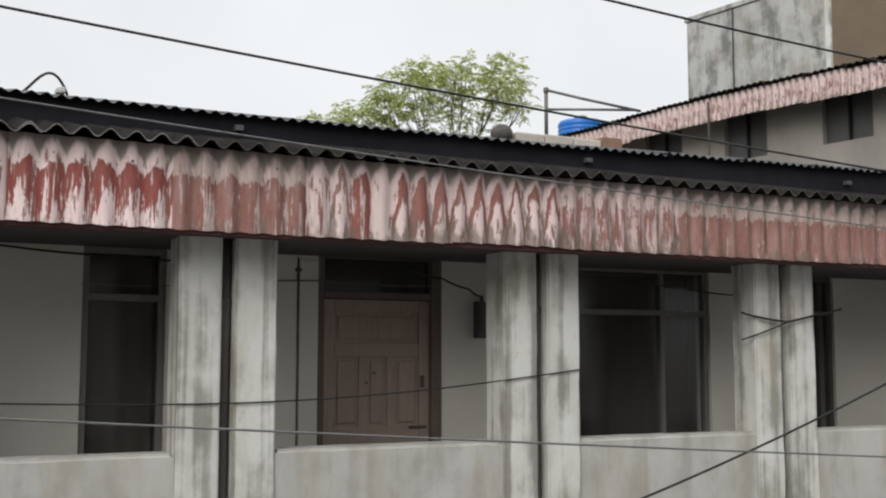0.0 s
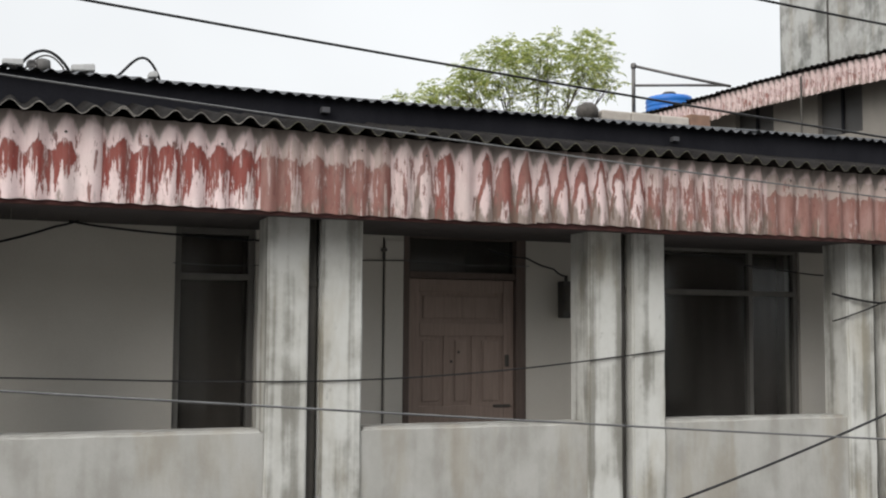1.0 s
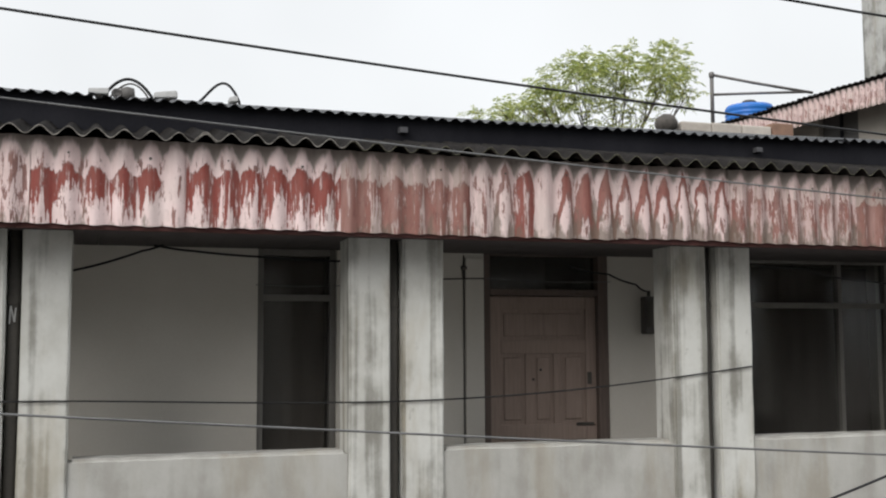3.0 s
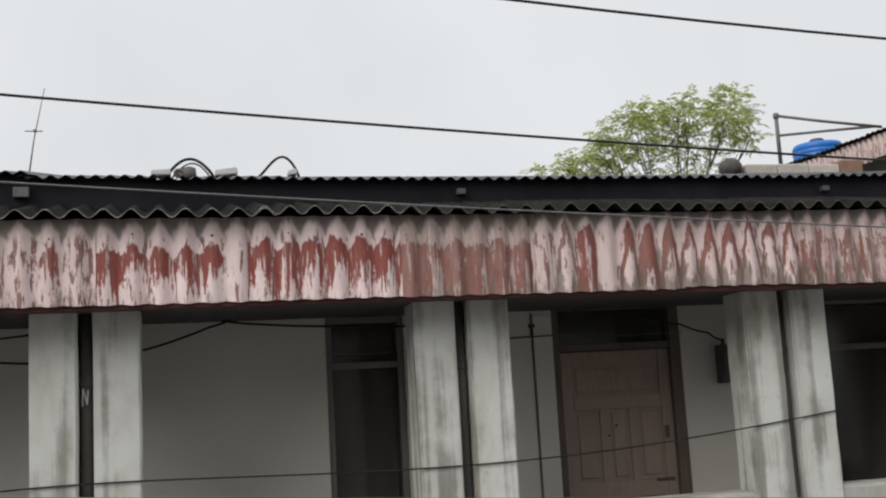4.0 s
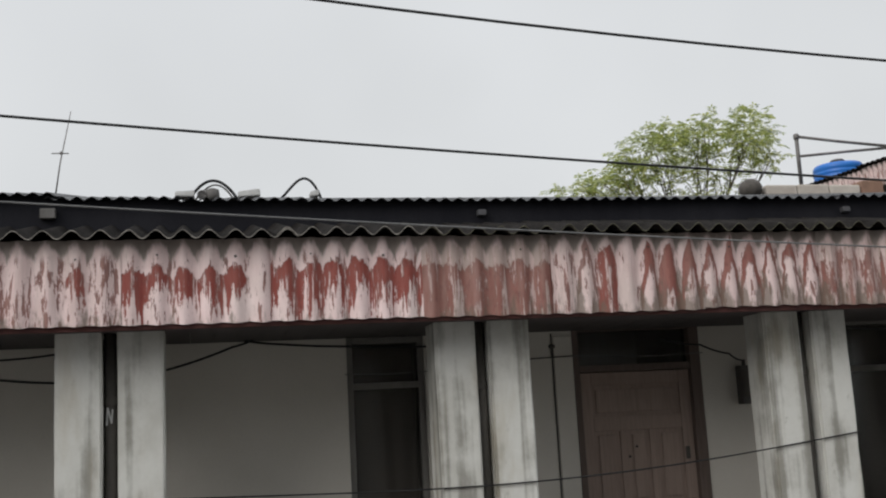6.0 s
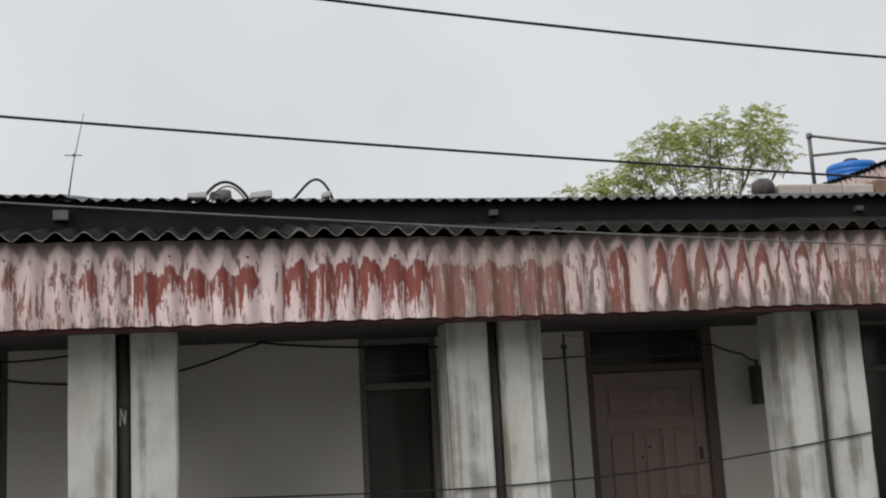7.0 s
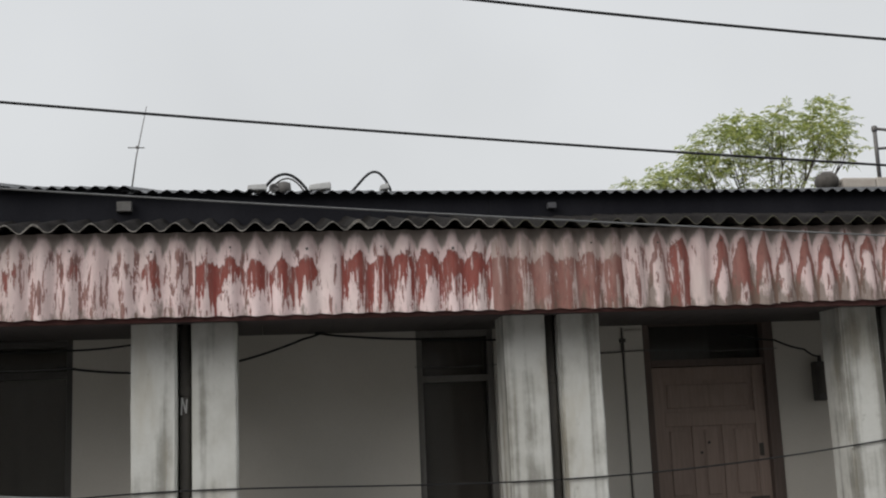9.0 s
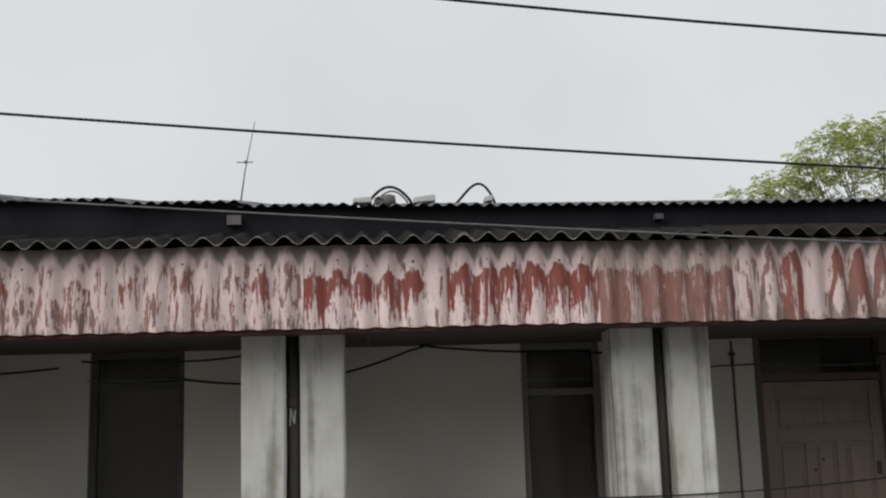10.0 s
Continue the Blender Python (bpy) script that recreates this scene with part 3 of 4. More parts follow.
for i, (x, waves) in enumerate(SHEETS[:-1]):
    rnd = random.Random(i + 3)
    drop, lean = rnd.uniform(-0.006, 0.008), rnd.uniform(-0.004, 0.004)
    y = -0.350 - (0.008 if i % 2 else 0.0)
    span = SHEETS[i + 1][0] - x
    step = span / len(waves)
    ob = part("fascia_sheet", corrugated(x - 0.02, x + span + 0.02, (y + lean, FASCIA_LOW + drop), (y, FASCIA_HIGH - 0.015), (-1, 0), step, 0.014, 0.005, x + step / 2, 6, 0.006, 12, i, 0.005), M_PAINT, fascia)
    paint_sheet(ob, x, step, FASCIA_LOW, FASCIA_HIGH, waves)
    for k in (1, 4):
        head = lathe([(0.009, 0.0), (0.009, 0.003), (0.006, 0.006), (0.002, 0.007)], sides=8)
        bmesh.ops.transform(head, matrix=pose(x + step * (k + 0.5), y - 0.013, 2.585 + rnd.uniform(-0.015, 0.015), 90, 0, 0), verts=head.verts[:])
        part("fixing_bolt", head, M_PIPE, ob, "rusty bolt head")

EDGE_Y, EDGE_Z, SLOPE = -0.475, 2.690, 0.225
lower = empty("lower_roof")
tagged(lower, "weathered grey corrugated cement roof sheets with lichen", "roof", kind="structure")
ROOF_JOINTS = [-0.166 - 0.89 * k for k in range(8, 0, -1)] + [-0.166, 0.689] + [0.689 + 0.8265 * k for k in range(1, 15)]
for i, (x, x_next) in enumerate(zip(ROOF_JOINTS, ROOF_JOINTS[1:])):
    rnd = random.Random(i + 71)
    dy, dz = rnd.uniform(-0.012, 0.012), rnd.uniform(-0.003, 0.003)
    z0 = EDGE_Z + dz + (0.007 if i % 2 else 0.0)
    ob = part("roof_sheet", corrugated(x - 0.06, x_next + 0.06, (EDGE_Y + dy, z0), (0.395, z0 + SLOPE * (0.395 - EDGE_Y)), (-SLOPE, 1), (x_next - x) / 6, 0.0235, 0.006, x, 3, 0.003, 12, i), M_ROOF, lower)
    ob.data.materials.append(M_EDGE_LIT if x < 1.2 else M_EDGE_MOSS)
    for f in ob.data.polygons:
        if f.normal.y < -0.9:
            f.material_index = 1

UP_Y, UP_Z, UP_SLOPE, UP_PITCH = 0.33, 3.056, 0.2225, 0.0855
RIDGE_Y = 4.3


def eave_line(x):
    """Height of the sagging upper eave."""
    return UP_Z + 0.0065 * max(0.0, 1.5 - x) ** 2 + 0.018 * max(0.0, x - 4.5)


upper = empty("upper_roof")
tagged(upper, "dark wet corrugated metal roof above the verandah", "roof", kind="structure")
clere = empty("wall_clerestory")
tagged(clere, "near-black boarding under the upper eave", "wall", kind="structure")
x, i, W_UP = WEST - 0.1, 0, UP_PITCH * 9
while x < EAST:
    rnd = random.Random(i + 171)
    z0 = min(eave_line(x + W_UP / 2), 3.4) + rnd.uniform(-0.003, 0.003)
    part("roof_sheet", corrugated(x - 0.03, x + W_UP + 0.03, (UP_Y + rnd.uniform(-0.008, 0.008), z0), (RIDGE_Y, UP_Z + UP_SLOPE * (RIDGE_Y - UP_Y) + (z0 - UP_Z) * 0.2), (-UP_SLOPE, 1), UP_PITCH, 0.011, 0.003, 0.0, 2, 0.003, 8, i), M_ROOF_UP, upper)
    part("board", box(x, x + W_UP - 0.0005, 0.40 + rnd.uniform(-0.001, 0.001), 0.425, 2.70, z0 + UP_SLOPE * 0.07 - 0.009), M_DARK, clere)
    x += W_UP
    i += 1
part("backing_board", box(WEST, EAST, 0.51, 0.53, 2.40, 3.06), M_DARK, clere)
RIDGE_Z = UP_Z + UP_SLOPE * (RIDGE_Y - UP_Y)
part("rear_slope", corrugated(WEST, EAST, (RIDGE_Y, RIDGE_Z), (8.5, 3.0), (0.2, 1), 0.17, 0.02, 0.004, 0, 2, 0, 4), M_ROOF_UP, upper)

# block ends under the upper eave
for x, z, half, mat in ((-3.4, 2.985, 0.045, M_GREY), (-0.685, 2.988, 0.045, M_GREY), (2.043, 2.973, 0.028, M_BLOCK), (4.74, 2.976, 0.026, M_BLOCK), (7.4, 2.99, 0.026, M_BLOCK), (10.1, 2.99, 0.026, M_BLOCK)):
    tagged(part("rafter_end", box(x - half, x + half, 0.345, 0.40, z - half * 0.7, z + half * 0.7, 0.006), mat), "small grey block end under the dark upper eave", "rafter end", "rafter ends")


# ---- verandah openings ----
def glazed_opening(name, x0, x1, sill, head, mullions, rail, label, frame_mat):
    """A fixed timber frame with mullions, one transom rail and glass panes."""
    w = empty(name, (x0, BACK, sill))
    y0, y1 = 0.03, 0.10
    W, H = x1 - x0, head - sill
    t = 0.045
    part("frame", box(0.002, t, y0, y1, 0.004, H, 0.005), frame_mat, w)
    part("frame", box(W - t, W - 0.002, y0, y1, 0.004, H, 0.005), frame_mat, w)
    part("frame", box(t, W - t, y0, y1, H - t, H - 0.002, 0.005), frame_mat, w)
    part("frame", box(t, W - t, y0, y1, 0.004, t, 0.005), frame_mat, w)
    r = rail - sill
    part("transom_rail", box(t, W - t, y0 - 0.006, y1, r - 0.022, r + 0.022, 0.004), frame_mat, w)
    xs = [t] + [m - x0 for m in mullions] + [W - t]
    for m in xs[1:-1]:
        part("mullion", box(m - 0.02, m + 0.02, y0 - 0.003, y1, t, H - t, 0.004), frame_mat, w)
    for a, b in zip(xs, xs[1:]):
        for lo, hi in ((t, r - 0.022), (r + 0.022, H - t)):
            pane = part("pane", box(a, b, 0.06, 0.064, lo, hi), M_GLASS, w)
            pane.visible_shadow = False
    tagged(w, label, "window" if name.startswith("window") else "door", kind="structure")
    return w


# folded sheet added inside an opening to paint the dark room behind it
def curtain(x0, x1, z0, z1, label, mat):
    bm = bmesh.new()
    n = int((x1 - x0) / 0.02)
    rows = [[bm.verts.new((x0 + (x1 - x0) * i / n, 1.34 + 0.006 * math.sin(i * 0.9) + 0.005 * math.sin(i * 0.37 + j) + 0.004 * s, z))
             for i in range(n + 1)] for s in (0, 1) for j, z in enumerate((z0, (z0 + z1) / 2, z1))]
    for g in (rows[:3], rows[3:]):
        for a, b in zip(g, g[1:]):
            for i in range(n):
                bm.faces.new((a[i], a[i + 1], b[i + 1], b[i]))
    return tagged(smooth(part("curtain", bm, mat)), label, "curtain")


glazed_opening("door_1", -1.73, -1.10, 0.0, 2.24, [], 2.01, "narrow dark glazed door in a grey frame", M_FRAME_DARK)
glazed_opening("door_2", 1.205, 1.76, 0.0, 2.24, [], 1.90, "narrow dark glazed door in a grey frame", M_FRAME)
glazed_opening("door_4", 7.15, 7.93, 0.0, 2.24, [7.55], 1.90, "dark glazed door in a grey frame", M_FRAME_DARK)
glazed_opening("door_6", -5.6, -4.7, 0.0, 2.24, [-5.15], 1.95, "dark glazed door in a grey frame", M_FRAME_DARK)
glazed_opening("window_1", 4.95, 6.47, 0.55, 2.26, [5.98], 1.875, "wide dark window with a grey mullion and rail", M_FRAME)
curtain(-1.7, -1.13, 0.004, 2.2, "dark sheet painting the unlit room behind a glazed door", M_ROOM_GLOOM)
curtain(1.24, 1.72, 0.004, 2.2, "dark sheet painting the unlit room behind a glazed door", M_ROOM_GLOOM)
curtain(5.0, 6.42, 0.004, 2.2, "dark sheet painting the unlit room behind a wide window", M_ROOM_GLOOM_DEEP)
curtain(7.2, 7.9, 0.004, 2.2, "dark sheet painting the unlit room behind a glazed door", M_ROOM_GLOOM)


def panelled_door(name, x0, x1, head, top, label):
    d = empty(name, (x0, BACK, 0))
    W = x1 - x0
    part("jamb", box(0.002, 0.05, 0.0, 0.12, 0.004, top, 0.006), M_FRAME_BROWN, d)
    part("jamb", box(W - 0.085, W - 0.002, -0.012, 0.12, 0.004, top, 0.006), M_FRAME_BROWN, d)
    part("head", box(0.05, W - 0.085, 0.0, 0.12, top - 0.05, top - 0.002, 0.006), M_FRAME_BROWN, d)
    part("transom_bar", box(0.05, W - 0.085, 0.0, 0.12, head, head + 0.05, 0.006), M_FRAME_BROWN, d)
    pane = part("transom_pane", box(0.05, W - 0.085, 0.06, 0.065, head + 0.05, top - 0.05), M_GLASS, d, "dark transom glass")
    pane.visible_shadow = False
    a, b = 0.054, W - 0.089
    leaf = part("leaf", box(a, b, 0.05, 0.085, 0.008, head - 0.004, 0.004), M_DOOR, d, "faded brown panelled door leaf")
    s = 0.085
    span = b - a
    # stiles and rails stand proud of the leaf, panels have raised fields
    for u, v in ((a, a + s), (b - s, b)):
        part("stile", box(u, v, 0.03, 0.05, 0.01, head - 0.006, 0.004), M_DOOR, leaf)
    for z0, z1 in ((0.01, 0.2), (0.86, 0.98), (1.50, 1.60), (head - 0.10, head - 0.006)):
        part("rail", box(a + s, b - s, 0.032, 0.05, z0, z1, 0.004), M_DOOR, leaf)
    inner = span - 2 * s
    third = inner / 3
    for m in (1, 2):
        u = a + s + third * m
        for z0, z1 in ((0.2, 0.86), (0.98, 1.50)):
            part("muntin", box(u - 0.033, u + 0.033, 0.034, 0.05, z0, z1, 0.004), M_DOOR, leaf)
    for m in range(3):
        u0 = a + s + third * m + (0.033 if m else 0) + 0.03
        u1 = a + s + third * (m + 1) - (0.033 if m < 2 else 0) - 0.03
        for z0, z1 in ((0.23, 0.83), (1.01, 1.47)):
            part("panel", box(u0, u1, 0.038, 0.052, z0, z1, 0.009), M_DOOR, leaf)
    part("panel", box(a + s + 0.03, b - s - 0.03, 0.038, 0.052, 1.63, head - 0.13, 0.009), M_DOOR, leaf)
    part("bolt", box(b - 0.17, b - 0.03, 0.016, 0.03, 0.965, 0.985, 0.003), M_PIPE, leaf, "dark iron bolt")
    part("hasp", box(b - 0.075, b - 0.045, 0.014, 0.03, 1.27, 1.36, 0.004), M_PIPE, leaf, "dark iron hasp")
    for u, z in ((a + 0.47 * span, 1.38), (a + 0.40 * span, 1.31)):
        knob = lathe([(0.008, 0.0), (0.010, 0.005), (0.009, 0.010), (0.004, 0.013)], sides=10)
        bmesh.ops.transform(knob, matrix=pose(u, 0.036, z, 90, 0, 0), verts=knob.verts[:])
        part("knob", knob, M_PIPE, leaf, "small dark knob")
    tagged(d, label, "door", kind="structure")


panelled_door("door_3", 2.86, 3.86, 1.93, 2.28, "closed faded brown panelled wooden door under a dark transom")
panelled_door("door_5", 9.4, 10.4, 1.93, 2.28, "closed faded brown panelled wooden door under a dark transom")

# pilaster beside the brown door, conduits, meter box and loose cables under the ceiling
tagged(part("pilaster", box(2.712, 2.855, BACK - 0.02, BACK - 0.002, 0.004, 2.2, 0.006), M_INNER), "flat plaster pilaster beside the brown door", "pilaster", kind="structure")
tagged(smooth(part("conduit", tube([(2.703, 1.092, z) for z in (0.02, 0.6, 1.2, 1.8, 2.22)], 0.005), M_FRAME_DARK)), "thin dark conduit running down the plaster wall", "conduit")
tagged(smooth(part("conduit", tube([(1.9, 1.08, 2.02), (2.3, 1.08, 2.035), (2.6, 1.08, 2.045), (2.85, 1.04, 2.05)], 0.005), M_FRAME_DARK)), "thin dark conduit along the plaster wall", "conduit")

bracket = empty("conduit_bracket", (2.703, 1.07, 2.055))
part("plate", box(-0.022, 0.022, 0.006, 0.028, 0.06, 0.085, 0.004), M_PIPE, bracket)
part("strap", box(-0.009, 0.009, 0.010, 0.028, 0.0, 0.06, 0.003), M_PIPE, bracket)
tagged(bracket, "small dark iron bracket holding the conduit", "bracket")

meter = empty("meter_box", (4.185, BACK, 1.645))
part("case", box(-0.05, 0.05, -0.09, -0.002, 0.0, 0.285, 0.010), M_FRAME_DARK, meter)
part("cover", box(-0.04, 0.04, -0.102, -0.09, 0.05, 0.25, 0.006), M_PIPE, meter)
part("gland", lathe([(0.014, 0.285), (0.014, 0.33)], (0.0, -0.05, 0.0), 10), M_PIPE, meter)
tagged(meter, "small dark electricity meter box on the wall", "meter box")


def cable(points, radius, mat, label, name="cable", sag=0.0, steps=10):
    """A slack cable through points, each stretch hanging a little."""
    out = []
    for a, b in zip(points, points[1:]):
        for s in range(steps):
            f = s / steps
            p = Vector(a).lerp(Vector(b), f)
            p.z -= sag * 4 * f * (1 - f)
            out.append(p)
    out.append(Vector(points[-1]))
    return tagged(smooth(part(name, tube(out, radius, 7), mat)), label, "cable")


cable([(4.15, 1.02, 1.97), (4.05, 1.0, 2.02), (3.8, 0.95, 2.09), (3.45, 0.9, 2.14)], 0.007, M_WIRE, "black cable drooping to the meter box", sag=0.01)
cable([(-0.12, 0.9, 2.03), (0.12, 0.92, 2.085), (0.42, 0.95, 2.19), (0.56, 0.95, 2.234)], 0.008, M_WIRE, "black cable drooping from the verandah ceiling", sag=0.004)
cable([(0.5, 0.98, 2.232), (0.75, 0.98, 2.20), (1.2, 0.98, 2.17), (1.75, 0.98, 2.15), (1.95, 0.98, 2.236)], 0.008, M_WIRE, "bundle of black cables under the verandah ceiling", sag=0.004)
cable([(-1.75, 0.95, 2.17), (-1.1, 0.95, 2.155), (-0.55, 0.9, 2.2)], 0.007, M_WIRE, "thin black cable along the verandah ceiling", sag=0.012)
cable([(-1.2, 1.092, 2.06), (-0.8, 1.09, 2.01), (-0.3, 1.09, 2.00)], 0.007, M_WIRE, "slack black cable against the plaster wall", sag=0.006)
cable([(-4.3, 0.95, 2.236), (-4.2, 0.95, 2.12), (-3.0, 0.95, 2.10), (-1.9, 0.95, 2.13)], 0.008, M_WIRE, "slack black cable along the verandah ceiling", sag=0.02)
cable([(1.19, 1.085, 1.985), (1.5, 1.085, 1.975), (1.78, 1.085, 1.985)], 0.003, M_WIRE_PALE, "thin pale line strung across a glazed door")
cable([(2.84, 1.04, 2.05), (3.4, 1.06, 2.03), (3.88, 1.085, 2.04)], 0.003, M_WIRE_PALE, "thin pale line strung across the transom")
cable([(-1.75, 1.085, 2.05), (-1.4, 1.085, 2.04), (-1.08, 1.085, 2.05)], 0.003, M_WIRE_PALE, "thin pale line strung across a glazed door")
cable([(4.5, 0.5, 2.236), (4.6, 0.5, 2.17), (5.2, 0.55, 2.13), (5.9, 0.6, 2.04), (6.7, 0.6, 2.02)], 0.006, M_WIRE, "thin black cable under the verandah ceiling", sag=0.02)


# ---- overhead wires ----
def wire(y, coef, x0, x1, radius, mat, label):
    """A line across the street: height is a polynomial of x."""
    pts = []
    n = 110
    for i in range(n + 1):
        x = x0 + (x1 - x0) * i / n
        z = 0.0
        for c in coef:
            z = z * x + c
        pts.append((x, y, z))
    return tagged(smooth(part("overhead_wire", tube(pts, radius, 6), mat)), label, "wire", "overhead wires")


wire(-4.5, (0.0164, -0.1113, 2.4386), -9.2, 17.0, 0.0030, M_WIRE, "black service wire high across the street")
wire(-4.0, (0.0049, -0.0771, 2.2790), -9.2, 17.0, 0.0033, M_WIRE, "black service wire across the street above the roof line")
wire(-3.5, (0.0032, -0.0678, 2.1870), -9.2, 17.0, 0.0026, M_WIRE_PALE, "bare grey wire across the street before the eave")
wire(-3.0, (0.0012, -0.0745, 1.3406), -9.2, 17.0, 0.0040, M_WIRE_PALE, "bare grey wire across the street at parapet height")
wire(-2.0, (0.0229, 0.1247, 0.0984), -9.2, 17.0, 0.0068, M_WIRE, "thick black cable rising along the house front")
wire(-0.012, (-0.0014, 0.0139, -0.0221, -0.0177, 1.2587), -2.0, 4.40, 0.0050, M_WIRE, "slack dark cable tied along the columns")
cable([(5.9, 0.05, 1.84), (6.02, -0.03, 1.80), (6.28, -0.04, 1.77), (6.61, -0.03, 1.835), (7.2, 0.3, 1.9)], 0.0085, M_WIRE, "slack dark cable tied along the columns", sag=0.004)
cable([(5.9, 0.05, 1.63), (6.02, -0.03, 1.68), (6.28, -0.035, 1.765)], 0.006, M_WIRE, "slack dark cable tied along the columns", sag=0.002)

# ---- things on the upper roof ----
def roof_z(y):
    return UP_Z + UP_SLOPE * (y - UP_Y)


ant = empty("antenna", (-0.72, 1.0, roof_z(1.0)))
smooth(part("mast", tube([(0, 0, 0), (0.035, 0, 0.27), (0.102, 0, 0.625)], [0.0055, 0.0042, 0.0026], 7), M_STEEL, ant))
smooth(part("crossbar", tube([(-0.022, 0, 0.33), (0.09, 0, 0.33)], 0.0038, 6), M_STEEL, ant))
part("clamp", box(0.031, 0.05, -0.009, 0.009, 0.322, 0.342, 0.003), M_STEEL, ant)
part("foot", box(-0.05, 0.05, -0.05, 0.05, 0.0, 0.03, 0.006), M_STEEL, ant)
tagged(ant, "thin leaning metal antenna with a short crossbar", "antenna")


def arch(x0, x1, y, h, lean, n=22):
    """A stiff hose that springs from the roof in a bow, steeper at one end."""
    z = roof_z(y)
    out = []
    for i in range(n + 1):
        f = i / n
        a = math.pi * f
        out.append((x0 + (x1 - x0) * (f ** lean), y + 0.02 * math.sin(a), z + 0.01 + h * math.sin(a) ** 0.8))
    return out


cl = empty("hose_loop", (0, 0, 0))
smooth(part("hose", tube(arch(0.16, 0.475, 1.0, 0.135, 1.0), 0.0105, 8), M_WIRE, cl))
smooth(part("hose", tube(arch(0.20, 0.45, 1.05, 0.105, 0.9), 0.006, 8), M_PIPE, cl))
tagged(cl, "black hose bowing up from the wet roof", "hose")
cl2 = empty("hose_loop", (0, 0, 0))
smooth(part("hose", tube(arch(0.775, 1.055, 1.0, 0.150, 0.72), 0.0095, 8), M_WIRE, cl2))
tagged(cl2, "black hose bowing up from the wet roof", "hose")


def floodlight(x, y, w, h, tilt, label):
    f = empty("floodlight")
    f.matrix_basis = pose(x, y, roof_z(y) + 0.005, 0, tilt, 0)
    bm = bmesh.new()
    vs = add_box(bm, -w / 2, w / 2, -0.05, 0.05, 0.015, h)
    for v in vs:
        if v.co.x > 0:
            v.co.z = 0.015 + (v.co.z - 0.015) * 1.25
    bmesh.ops.bevel(bm, geom=bm.edges[:], offset=0.006, segments=2, affect="EDGES")
    part("housing", bm, M_WHITE, f)
    part("bracket", box(-0.02, 0.02, -0.03, 0.03, 0.0, 0.02, 0.003), M_PIPE, f)
    return tagged(f, label, "floodlight")


floodlight(0.125, 1.0, 0.13, 0.05, 0, "white plastic housing lying on the roof")
floodlight(0.56, 1.0, 0.15, 0.055, -4, "white plastic housing lying on the roof")
floodlight(1.015, 1.02, 0.06, 0.05, -8, "white plastic housing lying on the roof")
coil = empty("motor", (0.31, 1.02, roof_z(1.02)))
smooth(part("drum", lathe([(0.02, 0.0), (0.045, 0.005), (0.05, 0.03), (0.045, 0.075), (0.02, 0.085)], sides=14), M_GREY, coil))
part("coupling", box(-0.09, -0.04, -0.02, 0.02, 0.02, 0.06, 0.006), M_STEEL, coil)
ring = [(-0.07 + 0.028 * math.cos(a), -0.03, 0.035 + 0.028 * math.sin(a)) for a in (math.tau * i / 14 for i in range(15))]
smooth(part("ring", tube(ring, 0.006, 6), M_STEEL, coil))
tagged(coil, "small grey pump motor lying among hoses on the roof", "motor")

pot = empty("clay_pot", (6.02, 4.0, roof_z(4.0)))
bm = lathe([(0.03, 0.0), (0.09, 0.012), (0.12, 0.06), (0.125, 0.105), (0.10, 0.16), (0.055, 0.19), (0.02, 0.198)], sides=18)
rnd = random.Random(8)
for v in bm.verts:
    v.co += Vector((rnd.uniform(-1, 1), rnd.uniform(-1, 1), rnd.uniform(-1, 1))) * 0.008
smooth(part("pot_body", bm, M_STONE, pot))
tagged(pot, "round dark weathered clay pot lying on the ridge", "pot")
cap = empty("ridge_capping", (6.17, 4.05, RIDGE_Z - 0.06))
for i in range(3):
    part("cap_tile", box(i * 0.38, i * 0.38 + 0.37, -0.12, 0.22, 0.0, 0.115 + 0.006 * (i % 2), 0.02), M_CREAM, cap)
part("end_block", box(1.15, 1.42, -0.12, 0.22, 0.0, 0.16, 0.015), M_BRICK, cap, "brown brick end block")
tagged(cap, "cream cement capping along the roof ridge", "capping", kind="structure")

# ---- wing across the yard ----
# its eave runs from A away to B; u along it, v out towards the yard
WA, WB = Vector((14.323, 6.107, 0)), Vector((13.213, 12.72, 0))
wdir = (WB - WA).normalized()
wing_m = Matrix.Translation(WA) @ Matrix(((wdir.x, wdir.y, 0, 0), (wdir.y, -wdir.x, 0, 0), (0, 0, 1, 0), (0, 0, 0, 1)))
# local x along the eave (away), local y towards the building
U0, U1 = -6.0, 8.9
WALL = 0.62
wing = empty("wing_house")
wing.matrix_basis = wing_m
tagged(wing, "grey-beige rendered two-storey house wing with a pink corrugated eave", "house")


def wing_window(uc, w, z0, z1):
    f = part("window", box(uc - w / 2 + 0.002, uc + w / 2 - 0.002, WALL + 0.12, WALL + 0.20, z0 + 0.002, z1 - 0.002), M_WING_GLASS, wing, "dark window opening")
    part("window_frame", box(uc - 0.025, uc + 0.025, WALL + 0.07, WALL + 0.118, z0 + 0.003, z1 - 0.003, 0.004), M_DARK, f)


wins = [(-1.6, 1.1, 5.25, 6.08), (1.12, 1.0, 5.25, 6.08), (3.32, 1.0, 5.25, 6.12), (5.4, 1.0, 5.3, 6.12), (7.4, 1.0, 5.3, 6.12)]
u = U0
